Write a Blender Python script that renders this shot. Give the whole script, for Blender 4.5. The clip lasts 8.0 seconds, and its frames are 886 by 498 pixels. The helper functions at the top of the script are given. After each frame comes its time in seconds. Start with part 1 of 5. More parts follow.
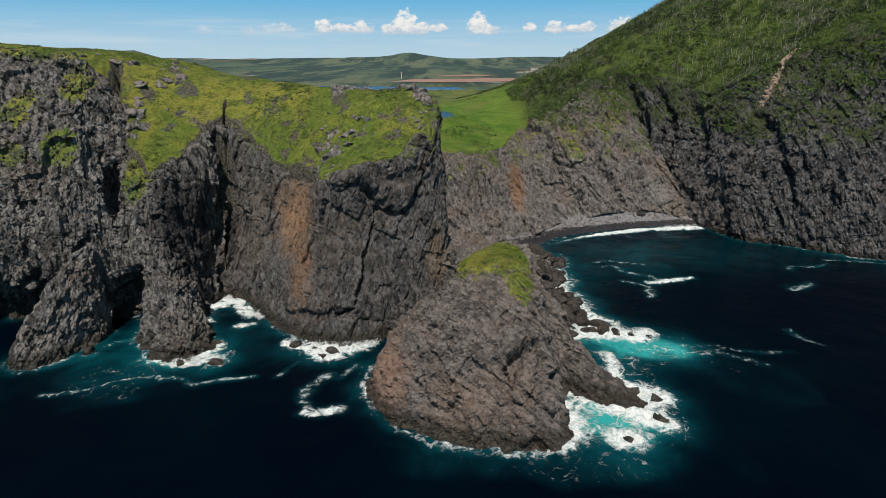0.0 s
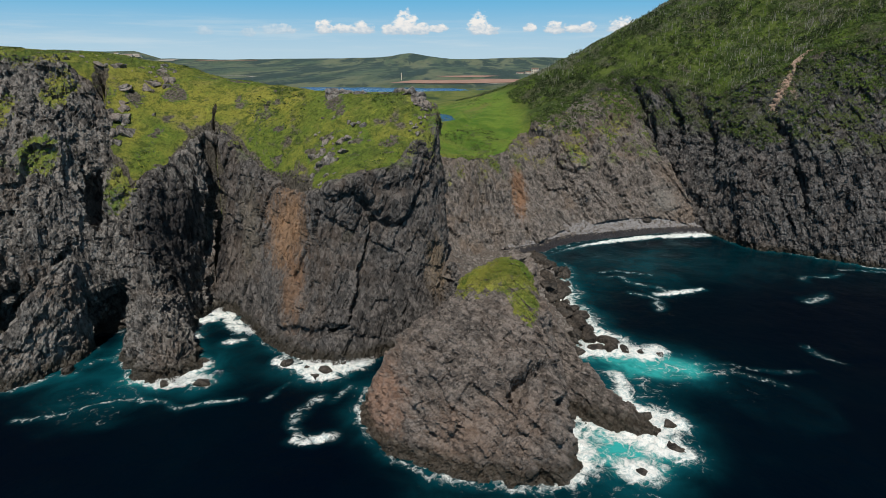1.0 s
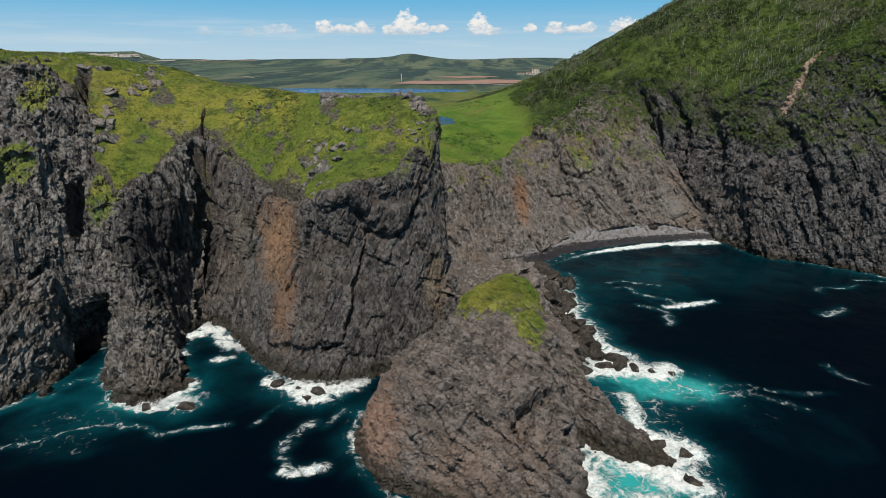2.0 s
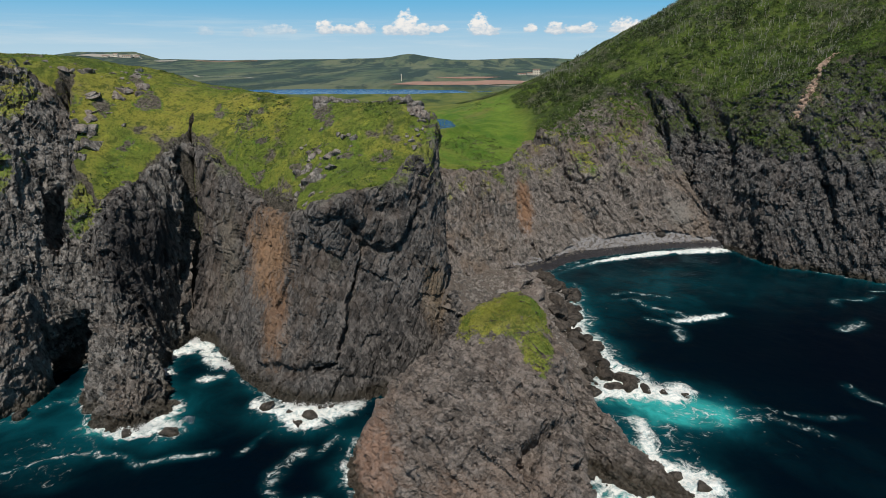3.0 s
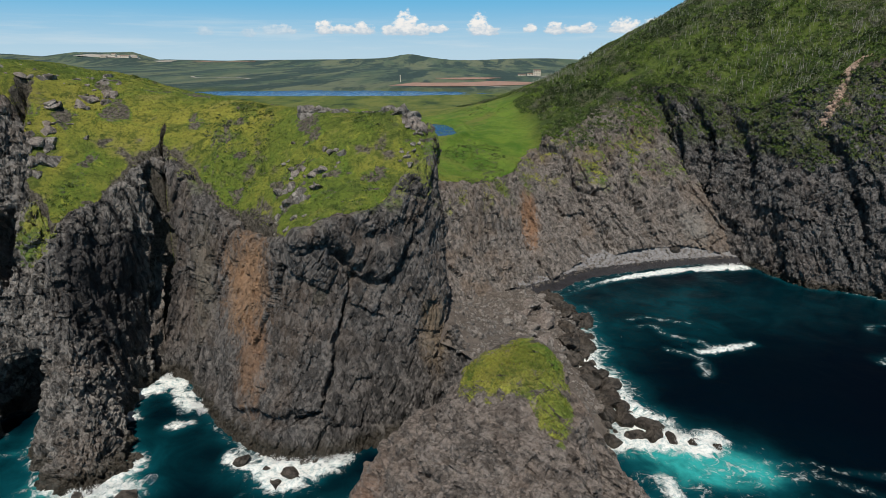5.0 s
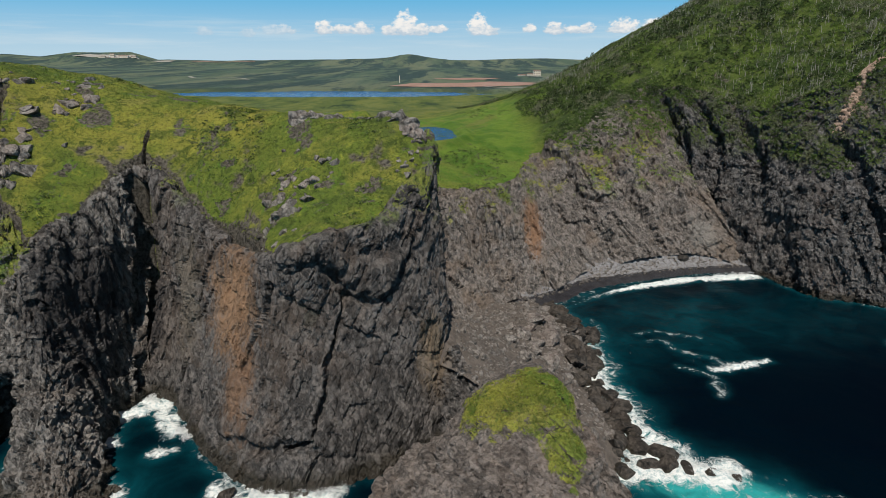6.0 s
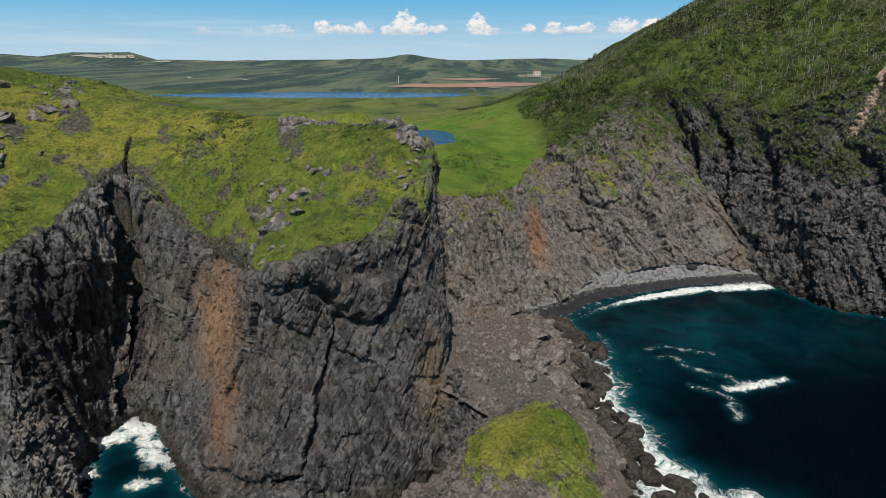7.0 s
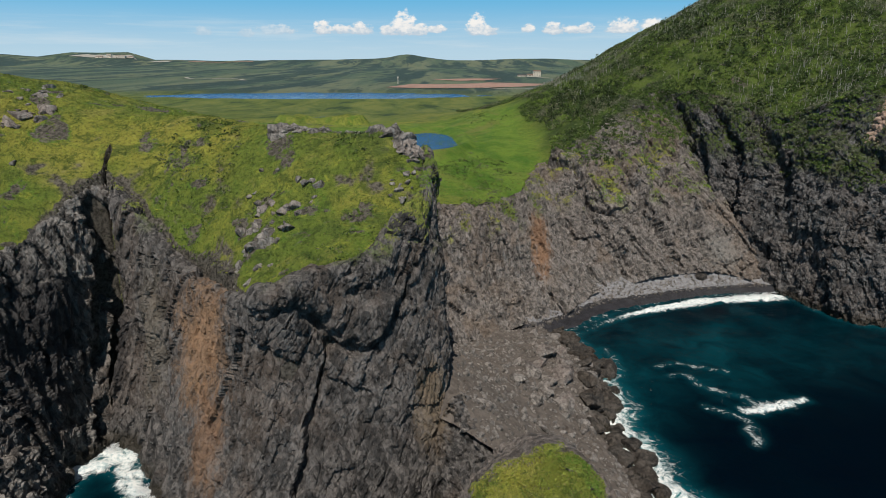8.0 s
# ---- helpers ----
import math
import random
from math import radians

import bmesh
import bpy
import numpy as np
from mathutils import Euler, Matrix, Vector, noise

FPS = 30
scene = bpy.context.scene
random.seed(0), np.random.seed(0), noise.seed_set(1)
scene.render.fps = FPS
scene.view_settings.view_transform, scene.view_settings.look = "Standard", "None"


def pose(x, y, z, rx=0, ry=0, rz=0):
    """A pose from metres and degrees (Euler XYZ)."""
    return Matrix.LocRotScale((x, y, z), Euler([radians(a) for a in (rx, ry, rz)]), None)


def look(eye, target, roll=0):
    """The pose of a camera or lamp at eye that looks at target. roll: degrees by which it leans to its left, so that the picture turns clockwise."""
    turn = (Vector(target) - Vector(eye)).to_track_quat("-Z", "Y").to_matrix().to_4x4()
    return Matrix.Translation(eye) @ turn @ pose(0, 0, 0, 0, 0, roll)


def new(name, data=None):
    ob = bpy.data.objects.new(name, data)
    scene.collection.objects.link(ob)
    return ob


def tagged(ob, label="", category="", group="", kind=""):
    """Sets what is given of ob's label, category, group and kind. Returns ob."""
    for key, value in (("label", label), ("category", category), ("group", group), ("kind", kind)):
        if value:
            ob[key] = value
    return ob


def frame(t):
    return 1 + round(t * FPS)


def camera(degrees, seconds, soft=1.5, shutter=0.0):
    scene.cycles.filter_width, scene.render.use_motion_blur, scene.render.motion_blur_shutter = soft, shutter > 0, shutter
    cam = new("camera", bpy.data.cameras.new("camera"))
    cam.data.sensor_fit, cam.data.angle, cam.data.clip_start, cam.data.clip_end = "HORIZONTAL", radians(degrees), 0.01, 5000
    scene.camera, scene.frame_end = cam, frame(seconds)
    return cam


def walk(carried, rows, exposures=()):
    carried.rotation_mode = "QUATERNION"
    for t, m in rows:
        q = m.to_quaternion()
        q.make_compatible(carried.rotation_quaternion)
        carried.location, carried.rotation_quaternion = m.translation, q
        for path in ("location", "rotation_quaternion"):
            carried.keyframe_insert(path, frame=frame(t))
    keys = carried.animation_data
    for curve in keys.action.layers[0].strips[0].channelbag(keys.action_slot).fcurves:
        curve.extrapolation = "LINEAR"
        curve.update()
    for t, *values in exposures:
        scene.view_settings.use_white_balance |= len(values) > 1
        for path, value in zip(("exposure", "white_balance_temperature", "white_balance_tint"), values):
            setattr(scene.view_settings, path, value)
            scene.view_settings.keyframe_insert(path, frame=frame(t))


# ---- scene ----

# ------------------------------------------------------------------ camera
cam = camera(73.0, 8.0, soft=0.6)
PATH = [
    (0.0, 0.0, 0.0, 76.0, -17.649, 0.329),
    (0.5, 0.08, 4.677, 76.29, -17.626, 0.343),
    (1.0, 0.146, 9.345, 76.58, -17.604, 0.358),
    (1.5, 0.199, 14.003, 76.872, -17.593, 0.372),
    (3.0, 0.278, 27.917, 77.751, -17.56, 0.416),
    (3.5, 0.278, 32.535, 78.046, -17.549, 0.43),
    (4.0, 0.265, 37.144, 78.342, -17.549, 0.41),
    (4.5, 0.238, 41.743, 78.638, -17.549, 0.39),
    (6.0, 0.078, 55.481, 79.533, -17.549, 0.33),
    (6.5, -0.002, 60.041, 79.833, -17.549, 0.302),
    (7.0, -0.096, 64.591, 80.134, -17.549, 0.275),
    (7.5, -0.202, 69.131, 80.435, -17.549, 0.248),
    (8.0, -0.322, 73.661, 80.738, -17.549, 0.22),
]
walk(cam, [(t, pose(x, y, z, 90 + pitch, 0, yaw)) for t, x, y, z, pitch, yaw in PATH],
     exposures=[(0.0, -0.17), (8.0, -0.12)])

# ------------------------------------------------------------------ sun and sky
SUN_ELEVATION = radians(59)
SUN_AZIMUTH = radians(188)          # clockwise from the y axis
to_sun = Vector((math.sin(SUN_AZIMUTH) * math.cos(SUN_ELEVATION),
                 math.cos(SUN_AZIMUTH) * math.cos(SUN_ELEVATION), math.sin(SUN_ELEVATION)))
sun_data = bpy.data.lights.new("sun", "SUN")
sun_data.energy, sun_data.angle, sun_data.color = 5.0, radians(0.53), (1.0, 0.95, 0.87)
sun = new("sun", sun_data)
sun.matrix_world = look(to_sun * 400, (0, 0, 0))


class Nodes:
    """Short hand for building node trees."""

    def __init__(self, tree):
        self.tree = tree
        tree.nodes.clear()

    def add(self, kind, **values):
        node = self.tree.nodes.new(kind)
        for key, value in values.items():
            if key in node.inputs:
                self.set(node.inputs[key], value)
        return node

    def set(self, socket, value):
        if isinstance(value, bpy.types.NodeSocket):
            self.tree.links.new(value, socket)
        else:
            socket.default_value = value

    def math(self, op, a, b=0.0, c=0.0, clamp=False):
        node = self.tree.nodes.new("ShaderNodeMath")
        node.operation, node.use_clamp = op, clamp
        for i, v in enumerate((a, b, c)):
            self.set(node.inputs[i], v)
        return node.outputs[0]

    def ramp(self, value, low, high, out_low=0.0, out_high=1.0):
        node = self.tree.nodes.new("ShaderNodeMapRange")
        node.interpolation_type = "SMOOTHSTEP"
        for i, v in enumerate((value, low, high, out_low, out_high)):
            self.set(node.inputs[i], v)
        return node.outputs[0]

    def mix(self, f, a, b):
        node = self.tree.nodes.new("ShaderNodeMix")
        node.data_type = "RGBA"
        self.set(node.inputs[0], f)
        self.set(node.inputs[6], a)
        self.set(node.inputs[7], b)
        return node.outputs[2]

    def noise(self, vector, scale, detail=6.0, rough=0.55, distort=0.0):
        node = self.add("ShaderNodeTexNoise", Scale=scale, Detail=detail, Roughness=rough, Distortion=distort)
        self.set(node.inputs["Vector"], vector)
        return node.outputs["Fac"]

    def voronoi(self, vector, scale, feature="F1", out="Distance"):
        node = self.tree.nodes.new("ShaderNodeTexVoronoi")
        node.feature = feature
        self.set(node.inputs["Scale"], scale)
        self.set(node.inputs["Vector"], vector)
        return node.outputs[out]

    def stretch(self, vector, scale, turn=(0, 0, 0)):
        node = self.tree.nodes.new("ShaderNodeMapping")
        node.vector_type = "TEXTURE"        # turns first, then scales
        self.set(node.inputs["Vector"], vector)
        node.inputs["Scale"].default_value = [1 / k for k in scale]
        node.inputs["Rotation"].default_value = [radians(a) for a in turn]
        return node.outputs[0]

    def facet(self, vector, scale):
        """Height of flat faces, each tilted its own way, that meet in sharp edges."""
        cell = self.tree.nodes.new("ShaderNodeTexVoronoi")
        self.set(cell.inputs["Scale"], scale)
        self.set(cell.inputs["Vector"], vector)
        away, lean, dot = (self.tree.nodes.new("ShaderNodeVectorMath") for _ in range(3))
        away.operation, lean.operation, dot.operation = "SUBTRACT", "SUBTRACT", "DOT_PRODUCT"
        self.set(away.inputs[0], vector)
        self.set(away.inputs[1], cell.outputs["Position"])
        self.set(lean.inputs[0], cell.outputs["Color"])
        lean.inputs[1].default_value = (0.5, 0.5, 0.5)
        self.set(dot.inputs[0], away.outputs[0])
        self.set(dot.inputs[1], lean.outputs[0])
        return dot.outputs["Value"]

    def bump(self, height, strength, distance, normal=None):
        node = self.add("ShaderNodeBump", Strength=strength, Distance=distance, Height=height)
        if normal is not None:
            self.set(node.inputs["Normal"], normal)
        return node.outputs[0]


def rgb(r, g, b):
    return (r, g, b, 1.0)


# lumps of fair-weather cumulus low in the sky: azimuth from the y axis, elevation of the base, half width, height, all in degrees
CLOUDS = [(-3.7, 2.3, 1.45, 2.0), (-5.0, 2.3, 1.0, 0.9), (-2.4, 2.3, 1.1, 1.0), (-0.8, 2.5, 1.1, 0.6), (2.8, 2.3, 1.1, 1.9), (3.8, 2.3, 1.1, 0.7),
          (-10.9, 2.35, 0.95, 1.15), (-9.4, 2.4, 1.0, 0.65), (-7.7, 2.35, 1.5, 0.95), (9.7, 2.35, 1.3, 0.95), (11.2, 2.4, 1.0, 0.55), (7.4, 2.5, 0.7, 0.65),
          (12.4, 2.4, 0.9, 0.8), (15.6, 2.4, 1.7, 1.15), (18.0, 2.6, 1.3, 0.95), (-15.0, 2.3, 2.0, 0.75), (-17.4, 2.1, 0.8, 0.6), (-20.9, 2.2, 1.0, 0.5)]
world = bpy.data.worlds.new("sky")
scene.world = world
world.use_nodes = True
W = Nodes(world.node_tree)
sky = W.add("ShaderNodeTexSky")
sky.sky_type, sky.sun_disc = "NISHITA", False
sky.sun_elevation, sky.sun_rotation = SUN_ELEVATION, SUN_AZIMUTH
sky.air_density, sky.dust_density, sky.ozone_density, sky.altitude = 1.0, 0.6, 1.4, 50
coord = W.add("ShaderNodeTexCoord").outputs["Generated"]
split = W.add("ShaderNodeSeparateXYZ", Vector=coord)
azimuth = W.math("MULTIPLY", W.math("ARCTAN2", split.outputs[0], split.outputs[1]), 180 / math.pi)
elevation = W.math("MULTIPLY", W.math("ARCSINE", split.outputs[2]), 180 / math.pi)
flat = W.add("ShaderNodeCombineXYZ", X=azimuth, Y=W.math("MULTIPLY", elevation, 1.6))
puff = W.noise(flat.outputs[0], 1.5, 7, 0.6)
wisp = W.noise(W.stretch(flat.outputs[0], (0.16, 1.5, 1)), 0.5, 6, 0.6)
body = None
for a, e, w, h in CLOUDS:
    dx = W.math("DIVIDE", W.math("SUBTRACT", azimuth, a), w)
    rise = W.math("SUBTRACT", elevation, e)
    dy = W.math("DIVIDE", rise, W.math("ADD", h, W.math("MULTIPLY", W.math("LESS_THAN", rise, 0.0), -h + 0.28)))
    one = W.math("SUBTRACT", 1.0, W.math("ADD", W.math("MULTIPLY", dx, dx), W.math("MULTIPLY", dy, dy)))
    body = one if body is None else W.math("MAXIMUM", body, one)
dense = W.math("ADD", W.math("MULTIPLY", W.math("MAXIMUM", body, -1.5), 0.8), W.math("MULTIPLY", W.math("SUBTRACT", puff, 0.5), 1.9))
cover = W.math("MULTIPLY", W.ramp(dense, 0.06, 0.55), W.ramp(azimuth, -16.0, -11.5, 0.38, 1.0))
veil = W.math("MULTIPLY", W.ramp(wisp, 0.44, 0.70), W.math("MULTIPLY", W.ramp(elevation, 4.2, 2.0), W.ramp(elevation, 0.3, 1.2)))
lit = W.math("ADD", W.math("ADD", elevation, W.math("MULTIPLY", puff, 1.6)), W.math("MULTIPLY", dense, 0.7))
tone = W.mix(W.ramp(lit, 3.1, 4.6), rgb(9.0, 10.9, 12.6), rgb(16.4, 16.0, 15.4))
blue = W.mix(W.ramp(elevation, -0.5, 6.2), rgb(8.8, 11.9, 13.9), rgb(2.2, 8.2, 13.4))
pale = W.mix(W.ramp(elevation, 12.0, 30.0), blue, W.mix(0.28, sky.outputs[0], rgb(0, 0, 0)))
veiled = W.mix(W.math("MULTIPLY", veil, 0.6), pale, rgb(10.6, 12.8, 14.2))
background = W.add("ShaderNodeBackground", Color=W.mix(cover, veiled, tone), Strength=0.06)
W.tree.links.new(background.outputs[0], W.add("ShaderNodeOutputWorld").inputs[0])


# ------------------------------------------------------------------ materials
def material(name):
    m = bpy.data.materials.new(name)
    m.use_nodes = True
    n = Nodes(m.node_tree)
    out = n.add("ShaderNodeOutputMaterial")
    shader = n.add("ShaderNodeBsdfPrincipled")
    n.tree.links.new(shader.outputs[0], out.inputs[0])
    geo = n.add("ShaderNodeNewGeometry")
    return m, n, shader, geo.outputs["Position"], geo.outputs["Normal"]


def turf_colour(n, p):
    """Meadow colours: short yellow-green grass, lusher patches, dark low heath, dry straw."""
    big = n.noise(p, 0.035, 4, 0.6)
    mid = n.noise(p, 0.11, 6, 0.64, 0.4)
    fine = n.noise(p, 1.3, 7, 0.74)
    speck = n.noise(p, 4.5, 4, 0.75)
    c = n.mix(n.ramp(big, 0.38, 0.62), rgb(0.135, 0.185, 0.030), rgb(0.290, 0.275, 0.050))
    c = n.mix(n.ramp(mid, 0.53, 0.64), c, rgb(0.105, 0.190, 0.026))
    c = n.mix(n.math("MULTIPLY", n.ramp(mid, 0.46, 0.36), 0.45), c, rgb(0.330, 0.290, 0.088))
    c = n.mix(n.math("MULTIPLY", n.ramp(n.noise(p, 0.055, 7, 0.70, 0.8), 0.52, 0.62), 0.65), c, rgb(0.058, 0.098, 0.024))
    c = n.mix(n.math("MULTIPLY", n.ramp(n.noise(p, 0.14, 8, 0.74, 0.5), 0.60, 0.66), 0.7), c, rgb(0.175, 0.150, 0.105))
    clump = n.noise(p, 0.36, 8, 0.74, 0.6)
    c = n.mix(n.math("MULTIPLY", n.ramp(clump, 0.50, 0.40), 0.75), c, rgb(0.055, 0.085, 0.016))
    c = n.mix(n.math("MULTIPLY", n.ramp(clump, 0.55, 0.66), 0.7), c, rgb(0.330, 0.345, 0.052))
    c = n.mix(n.math("MULTIPLY", n.ramp(fine, 0.50, 0.38), 0.6), c, rgb(0.046, 0.070, 0.016))
    c = n.mix(n.math("MULTIPLY", n.ramp(speck, 0.54, 0.68), 0.5), c, rgb(0.26, 0.25, 0.085))
    return c, fine, speck


def rock_material(name, dark, pale, warm, warm_amount, turf_from, tide=3.0, stain_shade=None, lean=12, flat=0.66, scrubby=0.0, streaky=0.62, zones=None):
    """Bedded, jointed sea-cliff rock: strata streaks, blocks, rust, lichen, tide zone, grass on its ledges."""
    m, n, shader, p, normal = material(name)
    bed = n.stretch(p, (1.0, 1.0, 0.16 if streaky < 0.7 else 0.07), (6, -lean, 12))
    streak = n.noise(bed, 0.6, 10, 0.74, 0.4)
    grain = n.noise(n.stretch(p, (1.0, 1.0, 0.45), (6, -lean, 12)), 1.3, 9, 0.74)
    fleck = n.noise(p, 6.0, 5, 0.7)
    wander = n.tree.nodes.new("ShaderNodeVectorMath")
    wander.operation = "MULTIPLY_ADD"
    twist = n.tree.nodes.new("ShaderNodeTexNoise")
    n.set(twist.inputs["Vector"], p)
    twist.inputs["Scale"].default_value, twist.inputs["Detail"].default_value = 0.6, 2
    n.set(wander.inputs[0], twist.outputs["Color"])
    wander.inputs[1].default_value = (0.5, 0.5, 0.5)
    n.set(wander.inputs[2], p)
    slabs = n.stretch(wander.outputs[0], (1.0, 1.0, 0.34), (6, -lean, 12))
    # random tone per block paints in how differently angled facets catch the light
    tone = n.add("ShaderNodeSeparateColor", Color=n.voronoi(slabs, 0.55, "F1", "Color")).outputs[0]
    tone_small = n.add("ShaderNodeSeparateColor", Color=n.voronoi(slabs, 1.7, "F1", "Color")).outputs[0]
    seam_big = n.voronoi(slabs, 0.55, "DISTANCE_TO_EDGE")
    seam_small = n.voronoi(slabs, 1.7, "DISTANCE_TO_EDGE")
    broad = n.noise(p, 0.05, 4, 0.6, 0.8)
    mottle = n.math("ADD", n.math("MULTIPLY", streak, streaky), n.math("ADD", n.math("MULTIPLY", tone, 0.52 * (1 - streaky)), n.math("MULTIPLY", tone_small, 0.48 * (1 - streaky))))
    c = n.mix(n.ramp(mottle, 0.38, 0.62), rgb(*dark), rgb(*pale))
    c = n.mix(n.math("MULTIPLY", n.ramp(grain, 0.50, 0.40), 0.4), c, rgb(*[0.4 * v for v in dark]))
    c = n.mix(n.math("MULTIPLY", n.ramp(broad, 0.48, 0.66), warm_amount), c, rgb(*warm))
    c = n.mix(n.math("MULTIPLY", n.ramp(fleck, 0.53, 0.66), 0.3), c, rgb(*[min(1.6 * v, 0.5) for v in pale]))
    gap = n.math("MAXIMUM", n.ramp(seam_big, 0.045, 0.0), n.math("MULTIPLY", n.ramp(seam_small, 0.05, 0.0), 0.7))
    c = n.mix(n.math("MULTIPLY", gap, n.ramp(grain, 0.46, 0.60, 0.0, 0.7)), c, rgb(*[0.22 * v for v in dark]))
    # local colour patches: mineral stains, and shade painted into the recess and slit
    if stain_shade:
        for centre, size, colour, amount in stain_shade:
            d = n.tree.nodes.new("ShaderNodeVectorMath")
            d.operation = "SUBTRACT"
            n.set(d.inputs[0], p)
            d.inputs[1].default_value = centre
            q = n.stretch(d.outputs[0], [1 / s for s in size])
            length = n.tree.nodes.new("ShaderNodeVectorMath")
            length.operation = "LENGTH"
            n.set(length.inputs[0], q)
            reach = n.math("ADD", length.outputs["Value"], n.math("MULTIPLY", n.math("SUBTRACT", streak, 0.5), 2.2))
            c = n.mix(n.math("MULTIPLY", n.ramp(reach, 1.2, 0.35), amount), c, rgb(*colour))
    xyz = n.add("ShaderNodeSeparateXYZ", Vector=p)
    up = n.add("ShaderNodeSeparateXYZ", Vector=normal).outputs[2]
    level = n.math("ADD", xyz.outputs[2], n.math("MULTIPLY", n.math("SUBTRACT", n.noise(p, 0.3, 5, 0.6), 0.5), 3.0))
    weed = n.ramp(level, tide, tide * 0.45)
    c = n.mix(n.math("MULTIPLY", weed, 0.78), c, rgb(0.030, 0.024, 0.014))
    turf, fine, speck = turf_colour(n, p)
    if scrubby:
        turf = n.mix(scrubby, turf, n.mix(n.ramp(speck, 0.4, 0.6), rgb(0.020, 0.034, 0.008), rgb(0.062, 0.088, 0.020)))
    patch = n.noise(p, 0.13, 6, 0.60)
    hold = n.math("ADD", n.math("MULTIPLY", up, 0.5), n.math("ADD", n.math("MULTIPLY", n.math("SUBTRACT", patch, 0.5), 3.0), 0.33))
    ledge = n.math("MULTIPLY", n.math("MULTIPLY", n.ramp(hold, flat - 0.05, flat + 0.07), n.ramp(up, 0.06, 0.26)),
                   n.ramp(n.math("ADD", xyz.outputs[2], n.math("MULTIPLY", patch, 14.0)), turf_from + 4, turf_from + 11))
    if zones:
        near = None
        for centre, size in zones:
            d = n.tree.nodes.new("ShaderNodeVectorMath")
            d.operation = "SUBTRACT"
            n.set(d.inputs[0], p)
            d.inputs[1].default_value = centre
            length = n.tree.nodes.new("ShaderNodeVectorMath")
            length.operation = "LENGTH"
            n.set(length.inputs[0], n.stretch(d.outputs[0], [1 / k for k in size]))
            near = length.outputs["Value"] if near is None else n.math("MINIMUM", near, length.outputs["Value"])
        reach = n.math("ADD", near, n.math("MULTIPLY", n.math("SUBTRACT", n.noise(p, 0.33, 7, 0.70), 0.5), 2.4))
        ledge = n.math("MULTIPLY", n.ramp(reach, 1.04, 0.90), n.ramp(up, 0.05, 0.25))
    n.set(shader.inputs["Base Color"], n.mix(ledge, c, turf))
    n.set(shader.inputs["Roughness"], n.ramp(weed, 0.0, 1.0, 0.82, 0.42))
    shader.inputs["Specular IOR Level"].default_value = 0.3
    seam = n.noise(n.stretch(p, (1.0, 1.0, 0.16), (6, -lean, 12)), 1.6, 6, 0.7, 0.3)
    c_gap = n.math("MULTIPLY", gap, n.ramp(grain, 0.44, 0.58))
    b = n.bump(c_gap, 0.4, -0.3)
    b = n.bump(n.math("ADD", tone, n.math("MULTIPLY", tone_small, 0.5)), 0.35, 0.3, b)
    b = n.bump(n.ramp(seam, 0.38, 0.62), 0.6, 0.4, b)
    b = n.bump(n.facet(slabs, 0.75), 1.0, 1.0, b)
    b = n.bump(n.facet(n.stretch(wander.outputs[0], (1.0, 1.0, 0.5), (20, -lean + 15, 50)), 2.1), 1.0, 1.0, b)
    b = n.bump(grain, 0.6, 0.4, b)
    b = n.bump(fleck, 0.6, 0.12, b)
    n.set(shader.inputs["Normal"], b)
    return m


RUST = (0.150, 0.105, 0.075)
ZONES_WEST = [((-110, 171, 52), (5, 9, 5)), ((-124, 180, 61), (5, 9, 6)), ((-122, 170, 50), (4, 8, 4)), ((-112, 187, 68), (3.5, 9, 7)), ((-137, 198, 79), (40, 10, 7)), ((-92, 176, 42), (5, 10, 7))]
mat_west = rock_material("dark_bedded_rock", (0.055, 0.051, 0.047), (0.27, 0.248, 0.226), RUST, 0.35, 40, tide=4.2, flat=0.72, zones=ZONES_WEST, stain_shade=[
    # shade of the recess wall, painted near-black into the rock colour
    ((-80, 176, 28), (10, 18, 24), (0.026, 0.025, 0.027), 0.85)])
mat_head = rock_material("headland_rock", (0.043, 0.040, 0.038), (0.172, 0.156, 0.145), RUST, 0.35, 50, tide=4.6, stain_shade=[
    # shade inside the slit, painted near-black; the others are mineral stains
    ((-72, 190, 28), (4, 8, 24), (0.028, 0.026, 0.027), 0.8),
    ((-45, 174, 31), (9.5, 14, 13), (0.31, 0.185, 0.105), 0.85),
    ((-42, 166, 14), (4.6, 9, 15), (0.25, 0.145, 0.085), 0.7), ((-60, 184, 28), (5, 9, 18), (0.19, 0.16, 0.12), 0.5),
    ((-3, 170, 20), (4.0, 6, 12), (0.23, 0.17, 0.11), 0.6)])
mat_back = rock_material("shale_rock", (0.090, 0.079, 0.071), (0.305, 0.268, 0.24), (0.21, 0.155, 0.115), 0.6, 30, tide=0.6, lean=26, streaky=0.85, flat=0.80, stain_shade=[
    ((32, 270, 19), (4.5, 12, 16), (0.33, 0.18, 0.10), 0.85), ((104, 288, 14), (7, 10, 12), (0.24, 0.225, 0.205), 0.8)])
mat_cove = rock_material("upright_shale", (0.090, 0.079, 0.071), (0.305, 0.268, 0.24), (0.21, 0.155, 0.115), 0.6, 30, tide=0.6, lean=5, streaky=0.85, flat=0.80, stain_shade=[
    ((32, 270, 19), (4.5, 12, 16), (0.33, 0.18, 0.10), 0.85)])
